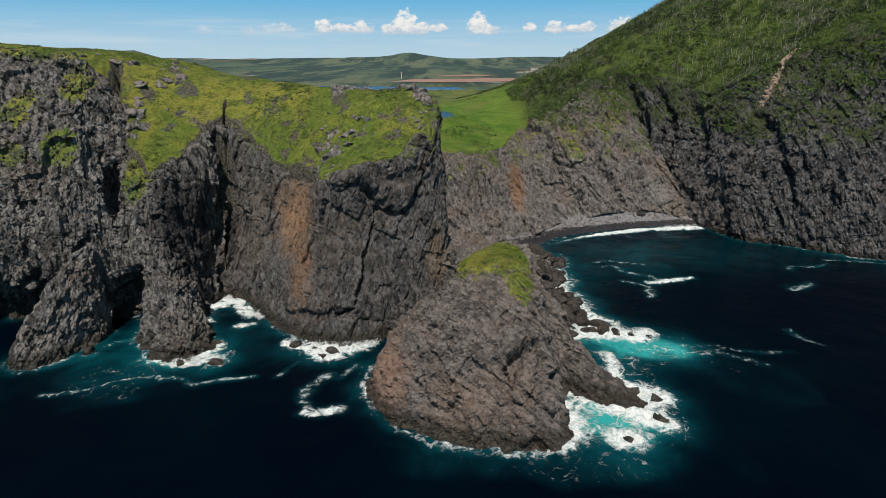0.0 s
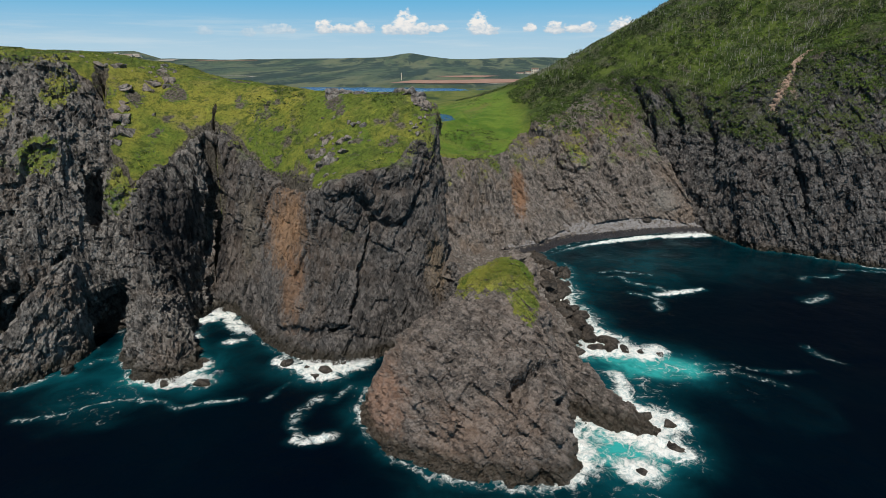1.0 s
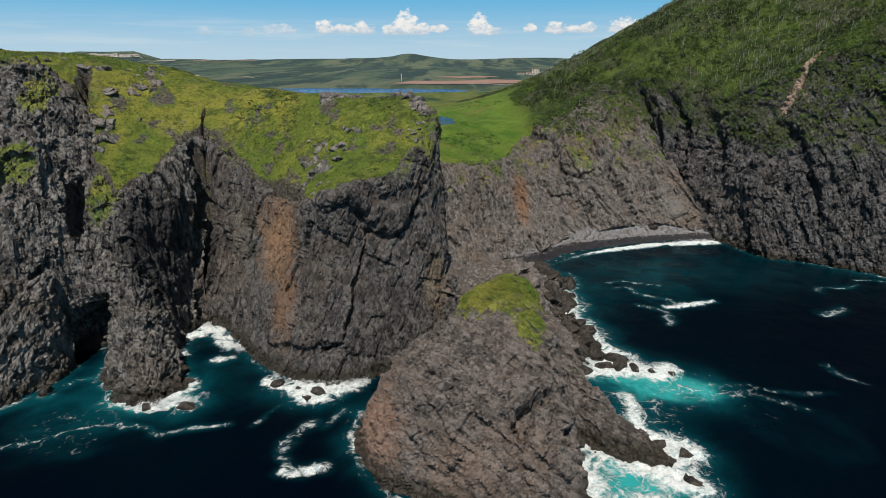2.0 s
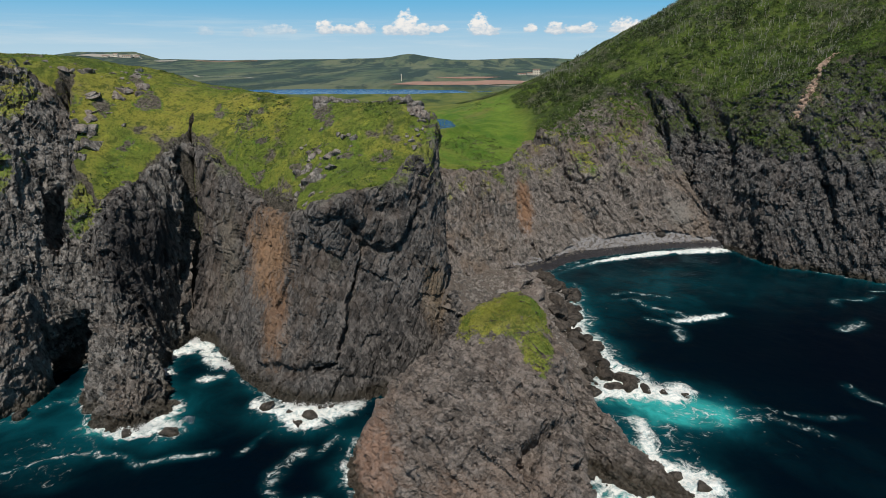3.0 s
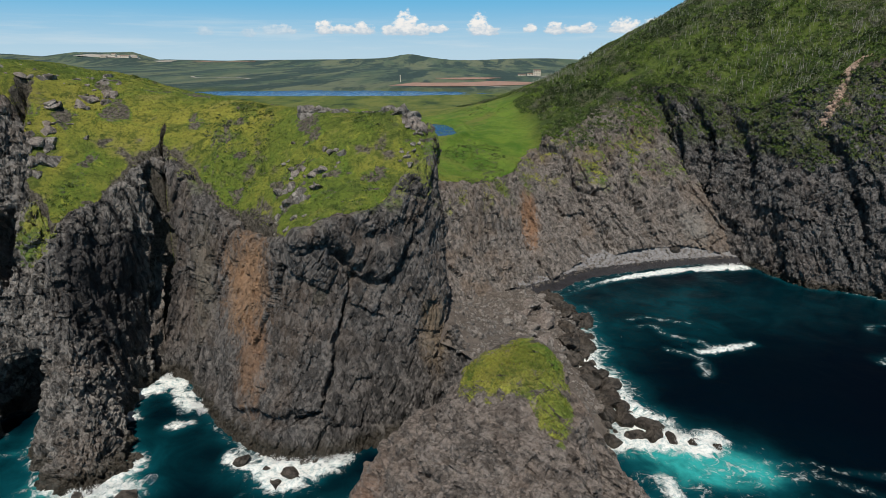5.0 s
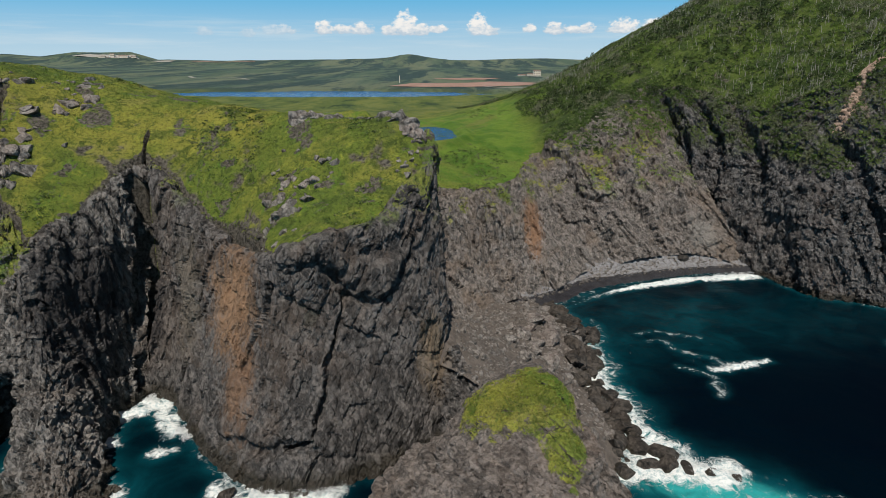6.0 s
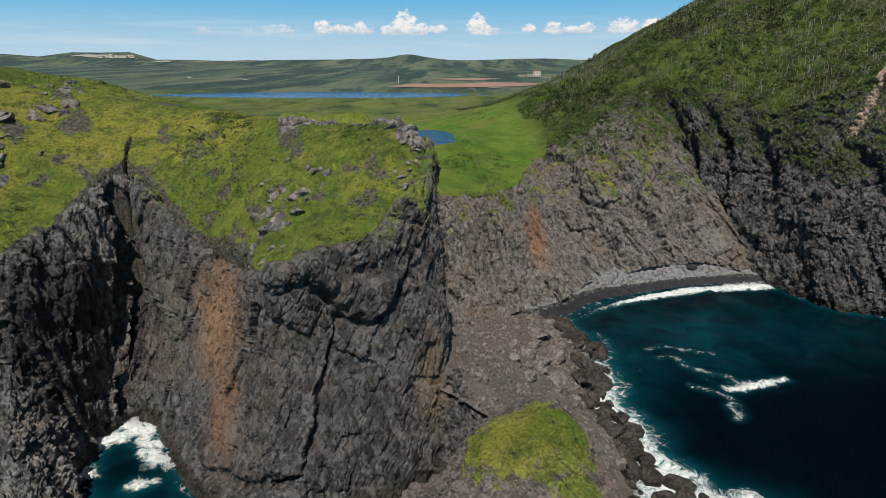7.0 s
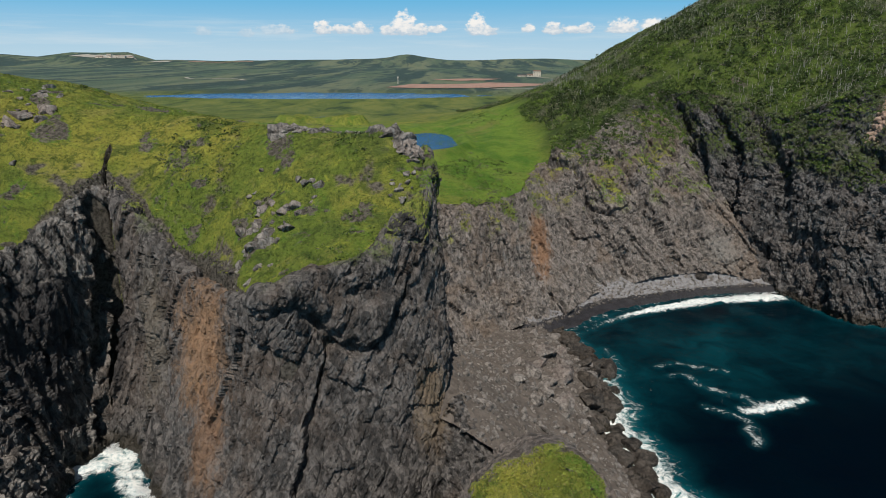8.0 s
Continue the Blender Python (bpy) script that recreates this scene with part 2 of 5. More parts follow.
mat_right = rock_material("grey_cliff_rock", (0.042, 0.041, 0.041), (0.190, 0.178, 0.170), (0.17, 0.135, 0.115), 0.35, 44, lean=18, scrubby=0.85, flat=0.52, stain_shade=[
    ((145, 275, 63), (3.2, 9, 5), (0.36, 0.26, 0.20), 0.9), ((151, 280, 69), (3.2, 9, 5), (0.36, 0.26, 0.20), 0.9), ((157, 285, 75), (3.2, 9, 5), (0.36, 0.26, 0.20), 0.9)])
mat_stack = rock_material("stack_rock", (0.078, 0.066, 0.058), (0.240, 0.205, 0.182), (0.24, 0.17, 0.13), 0.42, 22, tide=5.0, lean=52, streaky=0.75, zones=[((11, 134, 31), (11, 6.2, 6)), ((17, 126.5, 27.5), (3.2, 4.5, 4.5))], stain_shade=[
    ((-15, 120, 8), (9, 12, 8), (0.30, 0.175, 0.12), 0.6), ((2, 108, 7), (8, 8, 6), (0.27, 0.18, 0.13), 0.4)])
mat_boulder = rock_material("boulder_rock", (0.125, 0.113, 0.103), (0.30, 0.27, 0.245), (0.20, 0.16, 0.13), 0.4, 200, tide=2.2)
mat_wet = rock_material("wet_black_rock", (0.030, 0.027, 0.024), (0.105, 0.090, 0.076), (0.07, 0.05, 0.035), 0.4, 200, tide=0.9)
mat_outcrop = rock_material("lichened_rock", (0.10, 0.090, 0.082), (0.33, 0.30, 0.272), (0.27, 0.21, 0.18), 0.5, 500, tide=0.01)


def turf_material():
    """The land's skin: meadow, heath, rock where it is steep, and the wider country's woods and bogs."""
    m, n, shader, p, normal = material("turf")
    c, fine, speck = turf_colour(n, p)
    xyz = n.add("ShaderNodeSeparateXYZ", Vector=p)
    up = n.add("ShaderNodeSeparateXYZ", Vector=normal).outputs[2]
    # the hill's scrub floor
    hill = n.math("MULTIPLY", n.ramp(n.math("ADD", xyz.outputs[0], n.math("MULTIPLY", n.noise(p, 0.03, 4), 50.0)), 55, 75),
                  n.ramp(xyz.outputs[1], 760, 600))
    scrub = n.mix(n.ramp(n.noise(p, 0.12, 6, 0.65), 0.4, 0.6), rgb(0.034, 0.058, 0.012), rgb(0.090, 0.125, 0.024))
    scrub = n.mix(n.math("MULTIPLY", n.ramp(fine, 0.5, 0.65), 0.5), scrub, rgb(0.11, 0.10, 0.065))
    c = n.mix(hill, c, scrub)
    # the lush valley meadow
    lush = n.math("MULTIPLY", n.ramp(n.math("ADD", xyz.outputs[1], n.math("MULTIPLY", n.noise(p, 0.05, 3), 30.0)), 262, 290),
                  n.ramp(n.math("ADD", xyz.outputs[1], n.math("MULTIPLY", n.noise(p, 0.02, 3), 90.0)), 560, 440))
    meadow = n.mix(n.ramp(n.noise(p, 0.09, 6, 0.65), 0.35, 0.65), rgb(0.075, 0.155, 0.020), rgb(0.155, 0.235, 0.034))
    meadow = n.mix(n.math("MULTIPLY", n.ramp(n.noise(p, 0.032, 6, 0.68, 0.8), 0.50, 0.64), 0.75), meadow, rgb(0.180, 0.185, 0.050))
    meadow = n.mix(n.math("MULTIPLY", n.ramp(fine, 0.48, 0.34), 0.6), meadow, rgb(0.035, 0.070, 0.012))
    c = n.mix(n.math("MULTIPLY", lush, n.math("SUBTRACT", 1.0, hill)), c, meadow)
    # the wider country; distance haze is put into its greyed, bluish greens
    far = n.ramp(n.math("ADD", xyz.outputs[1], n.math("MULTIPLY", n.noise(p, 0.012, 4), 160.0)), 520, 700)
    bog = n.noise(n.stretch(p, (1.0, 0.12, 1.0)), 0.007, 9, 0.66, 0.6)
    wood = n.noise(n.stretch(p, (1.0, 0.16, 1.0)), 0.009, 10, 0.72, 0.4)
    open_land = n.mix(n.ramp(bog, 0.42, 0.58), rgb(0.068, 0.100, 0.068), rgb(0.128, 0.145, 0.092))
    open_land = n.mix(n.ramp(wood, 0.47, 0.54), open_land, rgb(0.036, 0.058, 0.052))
    near_land = n.noise(n.stretch(p, (1.0, 0.45, 1.0)), 0.03, 9, 0.72, 0.4)
    moor = n.mix(n.ramp(near_land, 0.40, 0.56), rgb(0.150, 0.165, 0.045), rgb(0.082, 0.112, 0.030))
    moor = n.mix(n.ramp(near_land, 0.56, 0.62), moor, rgb(0.036, 0.058, 0.024))
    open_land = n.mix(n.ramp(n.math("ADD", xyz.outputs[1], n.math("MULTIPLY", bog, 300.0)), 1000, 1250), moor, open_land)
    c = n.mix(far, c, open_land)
    outcrop = n.noise(p, 0.11, 6, 0.60, 0.3)
    bare = n.math("MAXIMUM", n.ramp(n.math("ADD", up, n.math("MULTIPLY", n.math("SUBTRACT", outcrop, 0.5), 1.2)), 0.60, 0.50),
                  n.math("MULTIPLY", n.ramp(outcrop, 0.585, 0.625), n.ramp(xyz.outputs[1], 300, 225)))
    rock = n.mix(n.ramp(fine, 0.38, 0.62), rgb(0.050, 0.045, 0.037), rgb(0.18, 0.158, 0.130))
    n.set(shader.inputs["Base Color"], n.mix(bare, c, rock))
    shader.inputs["Roughness"].default_value = 0.9
    shader.inputs["Specular IOR Level"].default_value = 0.15
    b = n.bump(n.noise(p, 0.36, 8, 0.74, 0.6), 0.8, 1.6)
    b = n.bump(fine, 1.0, 0.8, b)
    b = n.bump(speck, 0.8, 0.2, b)
    n.set(shader.inputs["Normal"], b)
    return m


mat_turf = turf_material()


def sea_material():
    """Deep teal sea; air-filled pale water and lacy foam by the mesh's own layers."""
    m, n, shader, p, normal = material("sea_water")
    foam = n.add("ShaderNodeAttribute")
    foam.attribute_name = "foam"
    aqua = n.add("ShaderNodeAttribute")
    aqua.attribute_name = "aqua"
    broad = n.noise(p, 0.02, 4, 0.6)
    c = n.mix(n.ramp(broad, 0.35, 0.7), rgb(0.0002, 0.0020, 0.0054), rgb(0.0002, 0.0032, 0.0066))
    air = n.math("MULTIPLY", aqua.outputs["Fac"], n.ramp(n.noise(p, 0.11, 7, 0.62, 0.6), 0.2, 0.75, 0.55, 1.15))
    c = n.mix(n.ramp(air, 0.02, 0.45), c, rgb(0.002, 0.045, 0.058))
    c = n.mix(n.ramp(air, 0.35, 1.0), c, rgb(0.030, 0.33, 0.32))
    wave = n.noise(p, 0.22, 3, 0.5)
    bent = n.tree.nodes.new("ShaderNodeVectorMath")
    bent.operation = "ADD"
    n.set(bent.inputs[0], p)
    offset = n.add("ShaderNodeCombineXYZ", X=n.math("MULTIPLY", n.math("SUBTRACT", wave, 0.5), 6.0), Y=n.math("MULTIPLY", n.math("SUBTRACT", n.noise(p, 0.19, 3, 0.5), 0.5), -6.0))
    n.set(bent.inputs[1], offset.outputs[0])
    lace = n.voronoi(bent.outputs[0], 0.42, "DISTANCE_TO_EDGE")
    web = n.voronoi(bent.outputs[0], 1.3, "DISTANCE_TO_EDGE")
    churn = n.noise(bent.outputs[0], 0.5, 9, 0.72, 0.4)
    veins = n.math("ADD", n.math("ADD", n.math("MULTIPLY", churn, 1.5), -0.25), n.math("ADD", n.ramp(lace, 0.0, 0.30, 0.10, -0.05), n.ramp(web, 0.0, 0.26, 0.05, -0.04)))
    white = n.math("POWER", n.ramp(n.math("ADD", foam.outputs["Fac"], n.math("SUBTRACT", veins, 1.04)), 0.0, 0.46), 1.3)
    n.set(shader.inputs["Base Color"], n.mix(white, c, n.mix(n.ramp(n.noise(p, 1.1, 7, 0.72), 0.36, 0.56), rgb(0.42, 0.52, 0.53), rgb(0.82, 0.83, 0.80))))
    n.set(shader.inputs["Roughness"], n.ramp(white, 0.0, 0.6, 0.12, 0.75))
    shader.inputs["IOR"].default_value = 1.333
    n.set(shader.inputs["Specular IOR Level"], n.ramp(white, 0.0, 0.5, 0.06, 0.2))
    b = n.bump(n.noise(n.stretch(p, (1.0, 0.7, 1)), 0.35, 5, 0.6), 0.35, 0.8)
    b = n.bump(n.noise(p, 2.2, 5, 0.6), 0.35, 0.12, b)
    b = n.bump(n.math("MULTIPLY", white, n.noise(p, 2.0, 6, 0.7)), 0.8, 0.5, b)
    n.set(shader.inputs["Normal"], b)
    return m


mat_sea = sea_material()


def plain_material(name, colour, rough=0.8, spread=0.25, scale=1.0):
    m, n, shader, p, normal = material(name)
    a = n.noise(p, scale, 7, 0.68)
    b = n.noise(p, scale * 7, 5, 0.7)
    c = n.mix(n.ramp(a, 0.3, 0.7), rgb(*[v * (1 - spread) for v in colour]), rgb(*[min(v * (1 + spread), 1) for v in colour]))
    c = n.mix(n.math("MULTIPLY", n.ramp(b, 0.55, 0.35), 0.4), c, rgb(*[v * 0.55 for v in colour]))
    n.set(shader.inputs["Base Color"], c)
    shader.inputs["Roughness"].default_value = rough
    shader.inputs["Specular IOR Level"].default_value = 0.2
    n.set(shader.inputs["Normal"], n.bump(b, 0.4, 0.5 / scale))
    return m


mat_shingle = plain_material("grey_shingle", (0.20, 0.195, 0.198), 0.85, 0.35, 0.9)
mat_talus = plain_material("brown_scree", (0.112, 0.095, 0.082), 0.9, 0.3, 0.45)
mat_sand = plain_material("wet_black_sand", (0.028, 0.027, 0.030), 0.45, 0.3, 0.5)
mat_pond = plain_material("pond_water", (0.012, 0.075, 0.22), 0.12, 0.12, 0.05)
mat_quarry = plain_material("red_gravel", (0.34, 0.21, 0.16), 0.9, 0.2, 0.03)
mat_track = plain_material("gravel_track", (0.36, 0.33, 0.29), 0.9, 0.1, 0.05)
mat_wall = plain_material("cream_siding", (0.66, 0.58, 0.48), 0.8, 0.08, 0.2)
mat_roof = plain_material("brown_roofing", (0.20, 0.13, 0.10), 0.8, 0.1, 0.2)
mat_window = plain_material("window_glass", (0.03, 0.035, 0.04), 0.15, 0.1, 0.3)
mat_deadwood = plain_material("bleached_deadwood", (0.31, 0.295, 0.265), 0.9, 0.25, 0.8)


def leaf_material():
    m, n, shader, p, normal = material("scrub_foliage")
    island = n.add("ShaderNodeNewGeometry").outputs["Random Per Island"]
    big = n.noise(p, 0.045, 5, 0.66, 0.5)
    low = n.noise(n.stretch(p, (1.0, 0.6, 1.0)), 0.10, 5, 0.66, 0.4)
    c = n.mix(island, rgb(0.028, 0.050, 0.013), rgb(0.095, 0.145, 0.028))
    c = n.mix(n.ramp(low, 0.52, 0.60), c, n.mix(island, rgb(0.085, 0.140, 0.020), rgb(0.165, 0.225, 0.040)))
    c = n.mix(n.math("MULTIPLY", n.ramp(low, 0.47, 0.40), 0.8), c, n.mix(island, rgb(0.012, 0.022, 0.008), rgb(0.040, 0.062, 0.018)))
    c = n.mix(n.math("MULTIPLY", n.ramp(big, 0.52, 0.60), 0.85), c, n.mix(island, rgb(0.075, 0.085, 0.050), rgb(0.20, 0.19, 0.135)))
    c = n.mix(n.math("MULTIPLY", n.ramp(island, 0.88, 0.94), 0.8), c, rgb(0.17, 0.16, 0.115))
    n.set(shader.inputs["Base Color"], c)
    shader.inputs["Roughness"].default_value = 0.7
    shader.inputs["Specular IOR Level"].default_value = 0.2
    return m


mat_leaf = leaf_material()


def spruce_material():
    m, n, shader, p, normal = material("spruce_needles")
    island = n.add("ShaderNodeNewGeometry").outputs["Random Per Island"]
    c = n.mix(island, rgb(0.014, 0.026, 0.009), rgb(0.058, 0.082, 0.022))
    n.set(shader.inputs["Base Color"], n.mix(n.ramp(island, 0.9, 0.95), c, rgb(0.15, 0.145, 0.10)))
    shader.inputs["Roughness"].default_value = 0.7
    shader.inputs["Specular IOR Level"].default_value = 0.2
    return m


mat_spruce = spruce_material()


def grass_material():
    m, n, shader, p, normal = material("grass_blades")
    island = n.add("ShaderNodeNewGeometry").outputs["Random Per Island"]
    c, fine, speck = turf_colour(n, p)
    c = n.mix(n.math("MULTIPLY", island, 0.6), c, rgb(0.10, 0.155, 0.022))
    n.set(shader.inputs["Base Color"], n.mix(n.ramp(island, 0.8, 0.95), c, rgb(0.20, 0.185, 0.06)))
    shader.inputs["Roughness"].default_value = 0.7
    shader.inputs["Specular IOR Level"].default_value = 0.2
    return m


mat_grass = grass_material()


# ------------------------------------------------------------------ shaping tools
def hashed(i, j, k, seed):
    """Uniform numbers from whole-number cells."""
    h = (i.astype(np.int64) * 374761393 + j.astype(np.int64) * 668265263 + k.astype(np.int64) * 2147483647 + seed * 1274126177) & 0xFFFFFFFF
    h = ((h ^ (h >> 13)) * 1274126177) & 0xFFFFFFFF
    h = ((h ^ (h >> 16)) * 2246822519) & 0xFFFFFFFF
    return ((h ^ (h >> 15)) & 0xFFFFFF) / float(0xFFFFFF)


def value_noise(p, seed=0):
    """Smooth noise in -1..1 at points p (n, 3)."""
    base = np.floor(p)
    f = p - base
    f = f * f * f * (f * (f * 6 - 15) + 10)
    b = base.astype(np.int64)
    total = 0.0
    for dx in (0, 1):
        wx = f[:, 0] if dx else 1 - f[:, 0]
        for dy in (0, 1):
            wy = f[:, 1] if dy else 1 - f[:, 1]
            for dz in (0, 1):
                wz = f[:, 2] if dz else 1 - f[:, 2]
                total = total + wx * wy * wz * hashed(b[:, 0] + dx, b[:, 1] + dy, b[:, 2] + dz, seed)
    return total * 2 - 1


def fbm(p, octaves=4, seed=0, gain=0.5):
    total, amp, norm = 0.0, 1.0, 0.0
    for o in range(octaves):
        total = total + amp * value_noise(p * (2.03 ** o) + 17.3 * o, seed + o)
        norm += amp
        amp *= gain
    return total / norm


def facets(p, seed=0, tilt=0.9, cracks=0.0):
    """Broken-rock relief in about -1..1: each cell a tilted flat face with a step to its neighbour."""
    b = np.floor(p).astype(np.int64)
    best, second = np.full(len(p), 9.0), np.full(len(p), 9.0)
    cell, away = b.copy(), np.zeros_like(p)
    for dx in (-1, 0, 1):
        for dy in (-1, 0, 1):
            for dz in (-1, 0, 1):
                i, j, k = b[:, 0] + dx, b[:, 1] + dy, b[:, 2] + dz
                h = hashed(i, j, k, seed)
                d = p - np.stack([i + h, j + (h * 57.31) % 1.0, k + (h * 913.7) % 1.0], 1)
                r = (d * d).sum(1)
                near = r < best
                second = np.where(near, best, np.minimum(second, r))
                best = np.where(near, r, best)
                cell[near] = np.stack([i, j, k], 1)[near]
                away[near] = d[near]
    i, j, k = cell.T
    g = np.stack([hashed(i, j, k, seed + 3 + a) - 0.5 for a in range(3)], 1)
    gap = np.sqrt(second) - np.sqrt(best)
    return hashed(i, j, k, seed + 6) * 2 - 1 + tilt * 2 * (away * g).sum(1) - cracks * np.exp(-(gap / 0.07) ** 2)


def blocks(p, size, turn, seed=0, tilt=0.8, cracks=0.0):
    """Jointed-rock relief in about -1..1: staggered blocks along three joint sets, each with its own tilted face."""
    size = np.asarray(size, float)
    R = np.array(Euler([radians(a) for a in turn]).to_matrix())
    reach = 2.5 * size.max()
    w = p + 0.12 * size.min() * np.stack([fbm(p / reach * 2, 2, seed + 40 + a) * 3 for a in range(3)], 1)
    q = (w @ R) / size
    q = q + 0.35 * np.stack([value_noise(np.stack([q[:, a] * 0.6, 0 * q[:, a], 0 * q[:, a]], 1), seed + 50 + a) for a in range(3)], 1)
    zero = np.zeros(len(p), np.int64)
    k = np.floor(q[:, 2]).astype(np.int64)
    x = q[:, 0] + 3 * hashed(k, zero, zero, seed)
    i = np.floor(x).astype(np.int64)
    y = q[:, 1] + 3 * hashed(i, k, zero, seed + 1)
    z = q[:, 2] + 0.0
    j = np.floor(y).astype(np.int64)
    f = np.stack([x - i, y - j, z - k], 1) - 0.5
    g = np.stack([hashed(i, j, k, seed + 3 + a) - 0.5 for a in range(3)], 1)
    edge = (0.5 - np.abs(f[:, [0, 2]])).min(1)
    gap = cracks * hashed(i, j, k, seed + 9) * np.exp(-(edge / 0.07) ** 2)
    return hashed(i, j, k, seed + 6) * 2 - 1 + tilt * 2 * (f * g).sum(1) - gap


def smooth(a, b, x):
    t = np.clip((x - a) / (b - a), 0, 1)
    return t * t * (3 - 2 * t)


def spline(points, n, closed=False):
    """n points on a smooth line through the given ones (k, 3)."""
    P = np.asarray(points, float)
    k = len(P)
    t = np.linspace(0, k if closed else k - 1, n, endpoint=not closed)
    i = np.minimum(np.floor(t).astype(int), k - 1 if closed else k - 2)
    f = (t - i)[:, None]
    if closed:
        a, b, c, d = P[(i - 1) % k], P[i % k], P[(i + 1) % k], P[(i + 2) % k]
    else:
        a, b, c, d = P[np.maximum(i - 1, 0)], P[i], P[i + 1], P[np.minimum(i + 2, k - 1)]
    return b + 0.5 * f * (c - a + f * (2 * a - 5 * b + 4 * c - d + f * (3 * (b - c) + d - a)))


def distance_to_line(p, line):
    """Distance of points (n, d) to a polyline (k, d)."""
    best = np.full(len(p), 1e9)
    for a, b in zip(line[:-1], line[1:]):
        e = b - a
        t = np.clip(((p - a) @ e) / max(e @ e, 1e-9), 0, 1)
        best = np.minimum(best, np.linalg.norm(p - a - t[:, None] * e, axis=1))
    return best


def mesh_from(name, verts, faces, mat, flat_shaded=False):
    """A mesh from arrays: verts (n, 3), faces (m, 3 or 4)."""
    verts, faces = np.asarray(verts, np.float32), np.asarray(faces, np.int32)
    me = bpy.data.meshes.new(name)
    m, s = faces.shape
    me.vertices.add(len(verts))
    me.vertices.foreach_set("co", verts.ravel())
    me.loops.add(m * s)
    me.loops.foreach_set("vertex_index", faces.ravel())
    me.polygons.add(m)
    me.polygons.foreach_set("loop_start", np.arange(0, m * s, s, dtype=np.int32))
    me.polygons.foreach_set("use_smooth", np.full(m, not flat_shaded))
    me.update(calc_edges=True)
    me.materials.append(mat)
    return me


def grid_faces(rows, cols, closed=False):
    i = np.arange(rows - 1)[:, None]
    j = np.arange(cols if closed else cols - 1)[None, :]
    k = (j + 1) % cols
    return np.stack([i * cols + j, i * cols + k, (i + 1) * cols + k, (i + 1) * cols + j], -1).reshape(-1, 4)


def grid_normals(g, closed=False):
    if closed:
        du = (np.roll(g, -1, 1) - np.roll(g, 1, 1)) / 2
    else:
        du = np.gradient(g, axis=1)
    n = np.cross(du, np.gradient(g, axis=0))
    return n / np.maximum(np.linalg.norm(n, axis=2, keepdims=True), 1e-9)


SHORE = []          # plan points of rock at the waterline


def note_shore(v):
    near = v[np.abs(v[:, 2]) < 0.8]
    SHORE.append(near[:, :2])


def loft(lines, step, closed=False):
    """A smooth sheet through level lines, from foot to brow: (rows, cols, 3)."""
    L = np.asarray(lines, float)
    along = np.linalg.norm(np.diff(L.mean(0), axis=0), axis=1).sum()
    up = np.linalg.norm(np.diff(L, axis=0), axis=2).sum(0).max()
    nu, nv = max(int(along / step), 8), max(int(up / step), 6)
    wide = np.stack([spline(line, nu, closed) for line in L])
    return np.stack([spline(wide[:, j], nv) for j in range(nu)], 1)


def rock_relief(p, size, amount, lean, long=2.6, seed=0, swell=0.0):
    """How far rock stands out at p: slabs, blocks and flutes along leaning beds."""
    R = np.array(Euler([radians(a) for a in (6, -lean, 12)]).to_matrix())
    q = p @ R
    d = 0.50 * blocks(p, (size, size * 1.3, size * long), (6, -lean, 12), seed + 10, 1.3, 0.3)
    d += 0.28 * blocks(p, (size * 0.40, size * 0.55, size * 0.40 * long), (-10, -lean - 9, -14), seed + 110, 1.6, 0.7)
    for scale, share, s in ((0.75, 0.50, 300), (0.30, 0.30, 320)):
        reach = size * scale * np.array([1.0, 1.0, long * 1.6])
        f = value_noise(q / reach + 0.3 * fbm(q / reach, 2, seed + s + 5)[:, None], seed + s)
        d += share * (0.6 - 1.44 * np.exp(-np.abs(f) * 3.2))
    return amount * (d + 0.9 * fbm(p / (size * 2.5), 3, seed + 70) * (1 + swell))


def rock_chips(p, size, amount, lean, long, seed):
    """The smaller relief on top: blocks, slabs and chips with sharp edges."""
    d = amount * 0.17 * blocks(p, (size * 0.19, size * 0.27, size * 0.19 * long), (8, -lean + 10, 24), seed + 210, 1.8, 0.6)
    d += 0.22 * blocks(p, (1.5, 1.9, 1.5 * long), (-6, -lean + 6, 40), seed + 230, 1.8, 0.6)
    return d + 0.11 * facets(p / np.array([0.9, 0.9, 1.3]), seed + 240, 1.4)


def rock_sheet(g, size, amount, lean=12, long=2.6, seed=0, clefts=(), closed=False, fade=0.0, swell=0.0, brow=(0.72, 0.95), fine=1.0):
    """Gives a lofted sheet its relief. clefts: (line, width, depth); a line of (x, z) pairs cuts straight in. fade: how much calmer the relief is at the brow."""
    n = grid_normals(g, closed)
    p = g.reshape(-1, 3)
    calm = 1 - fade * np.repeat(smooth(brow[0], brow[1], np.linspace(0, 1, len(g))), g.shape[1])
    d = rock_relief(p, size, amount, lean, long, seed, swell) * calm
    jag = p + 1.1 * np.stack([fbm(p / 5.0, 2, 800 + a) for a in range(3)], 1) if clefts else p
    for line, width, depth in clefts:
        wobble = 0.5 * width * value_noise(p / 5.0, 5) + 0.4 * width * value_noise(p / 1.7, 6)
        line = np.asarray(line, float)
        seen = jag if line.shape[1] == 3 else jag[:, [0, 2]]
        r = np.maximum(distance_to_line(seen, line) + wobble, 0)
        d = d - depth * np.exp(-(r / width) ** 4)
    p = p + n.reshape(-1, 3) * d[:, None]
    n = grid_normals(p.reshape(g.shape), closed).reshape(-1, 3)
    return p + n * (fine * calm * rock_chips(p, size, amount, lean, long, seed))[:, None]


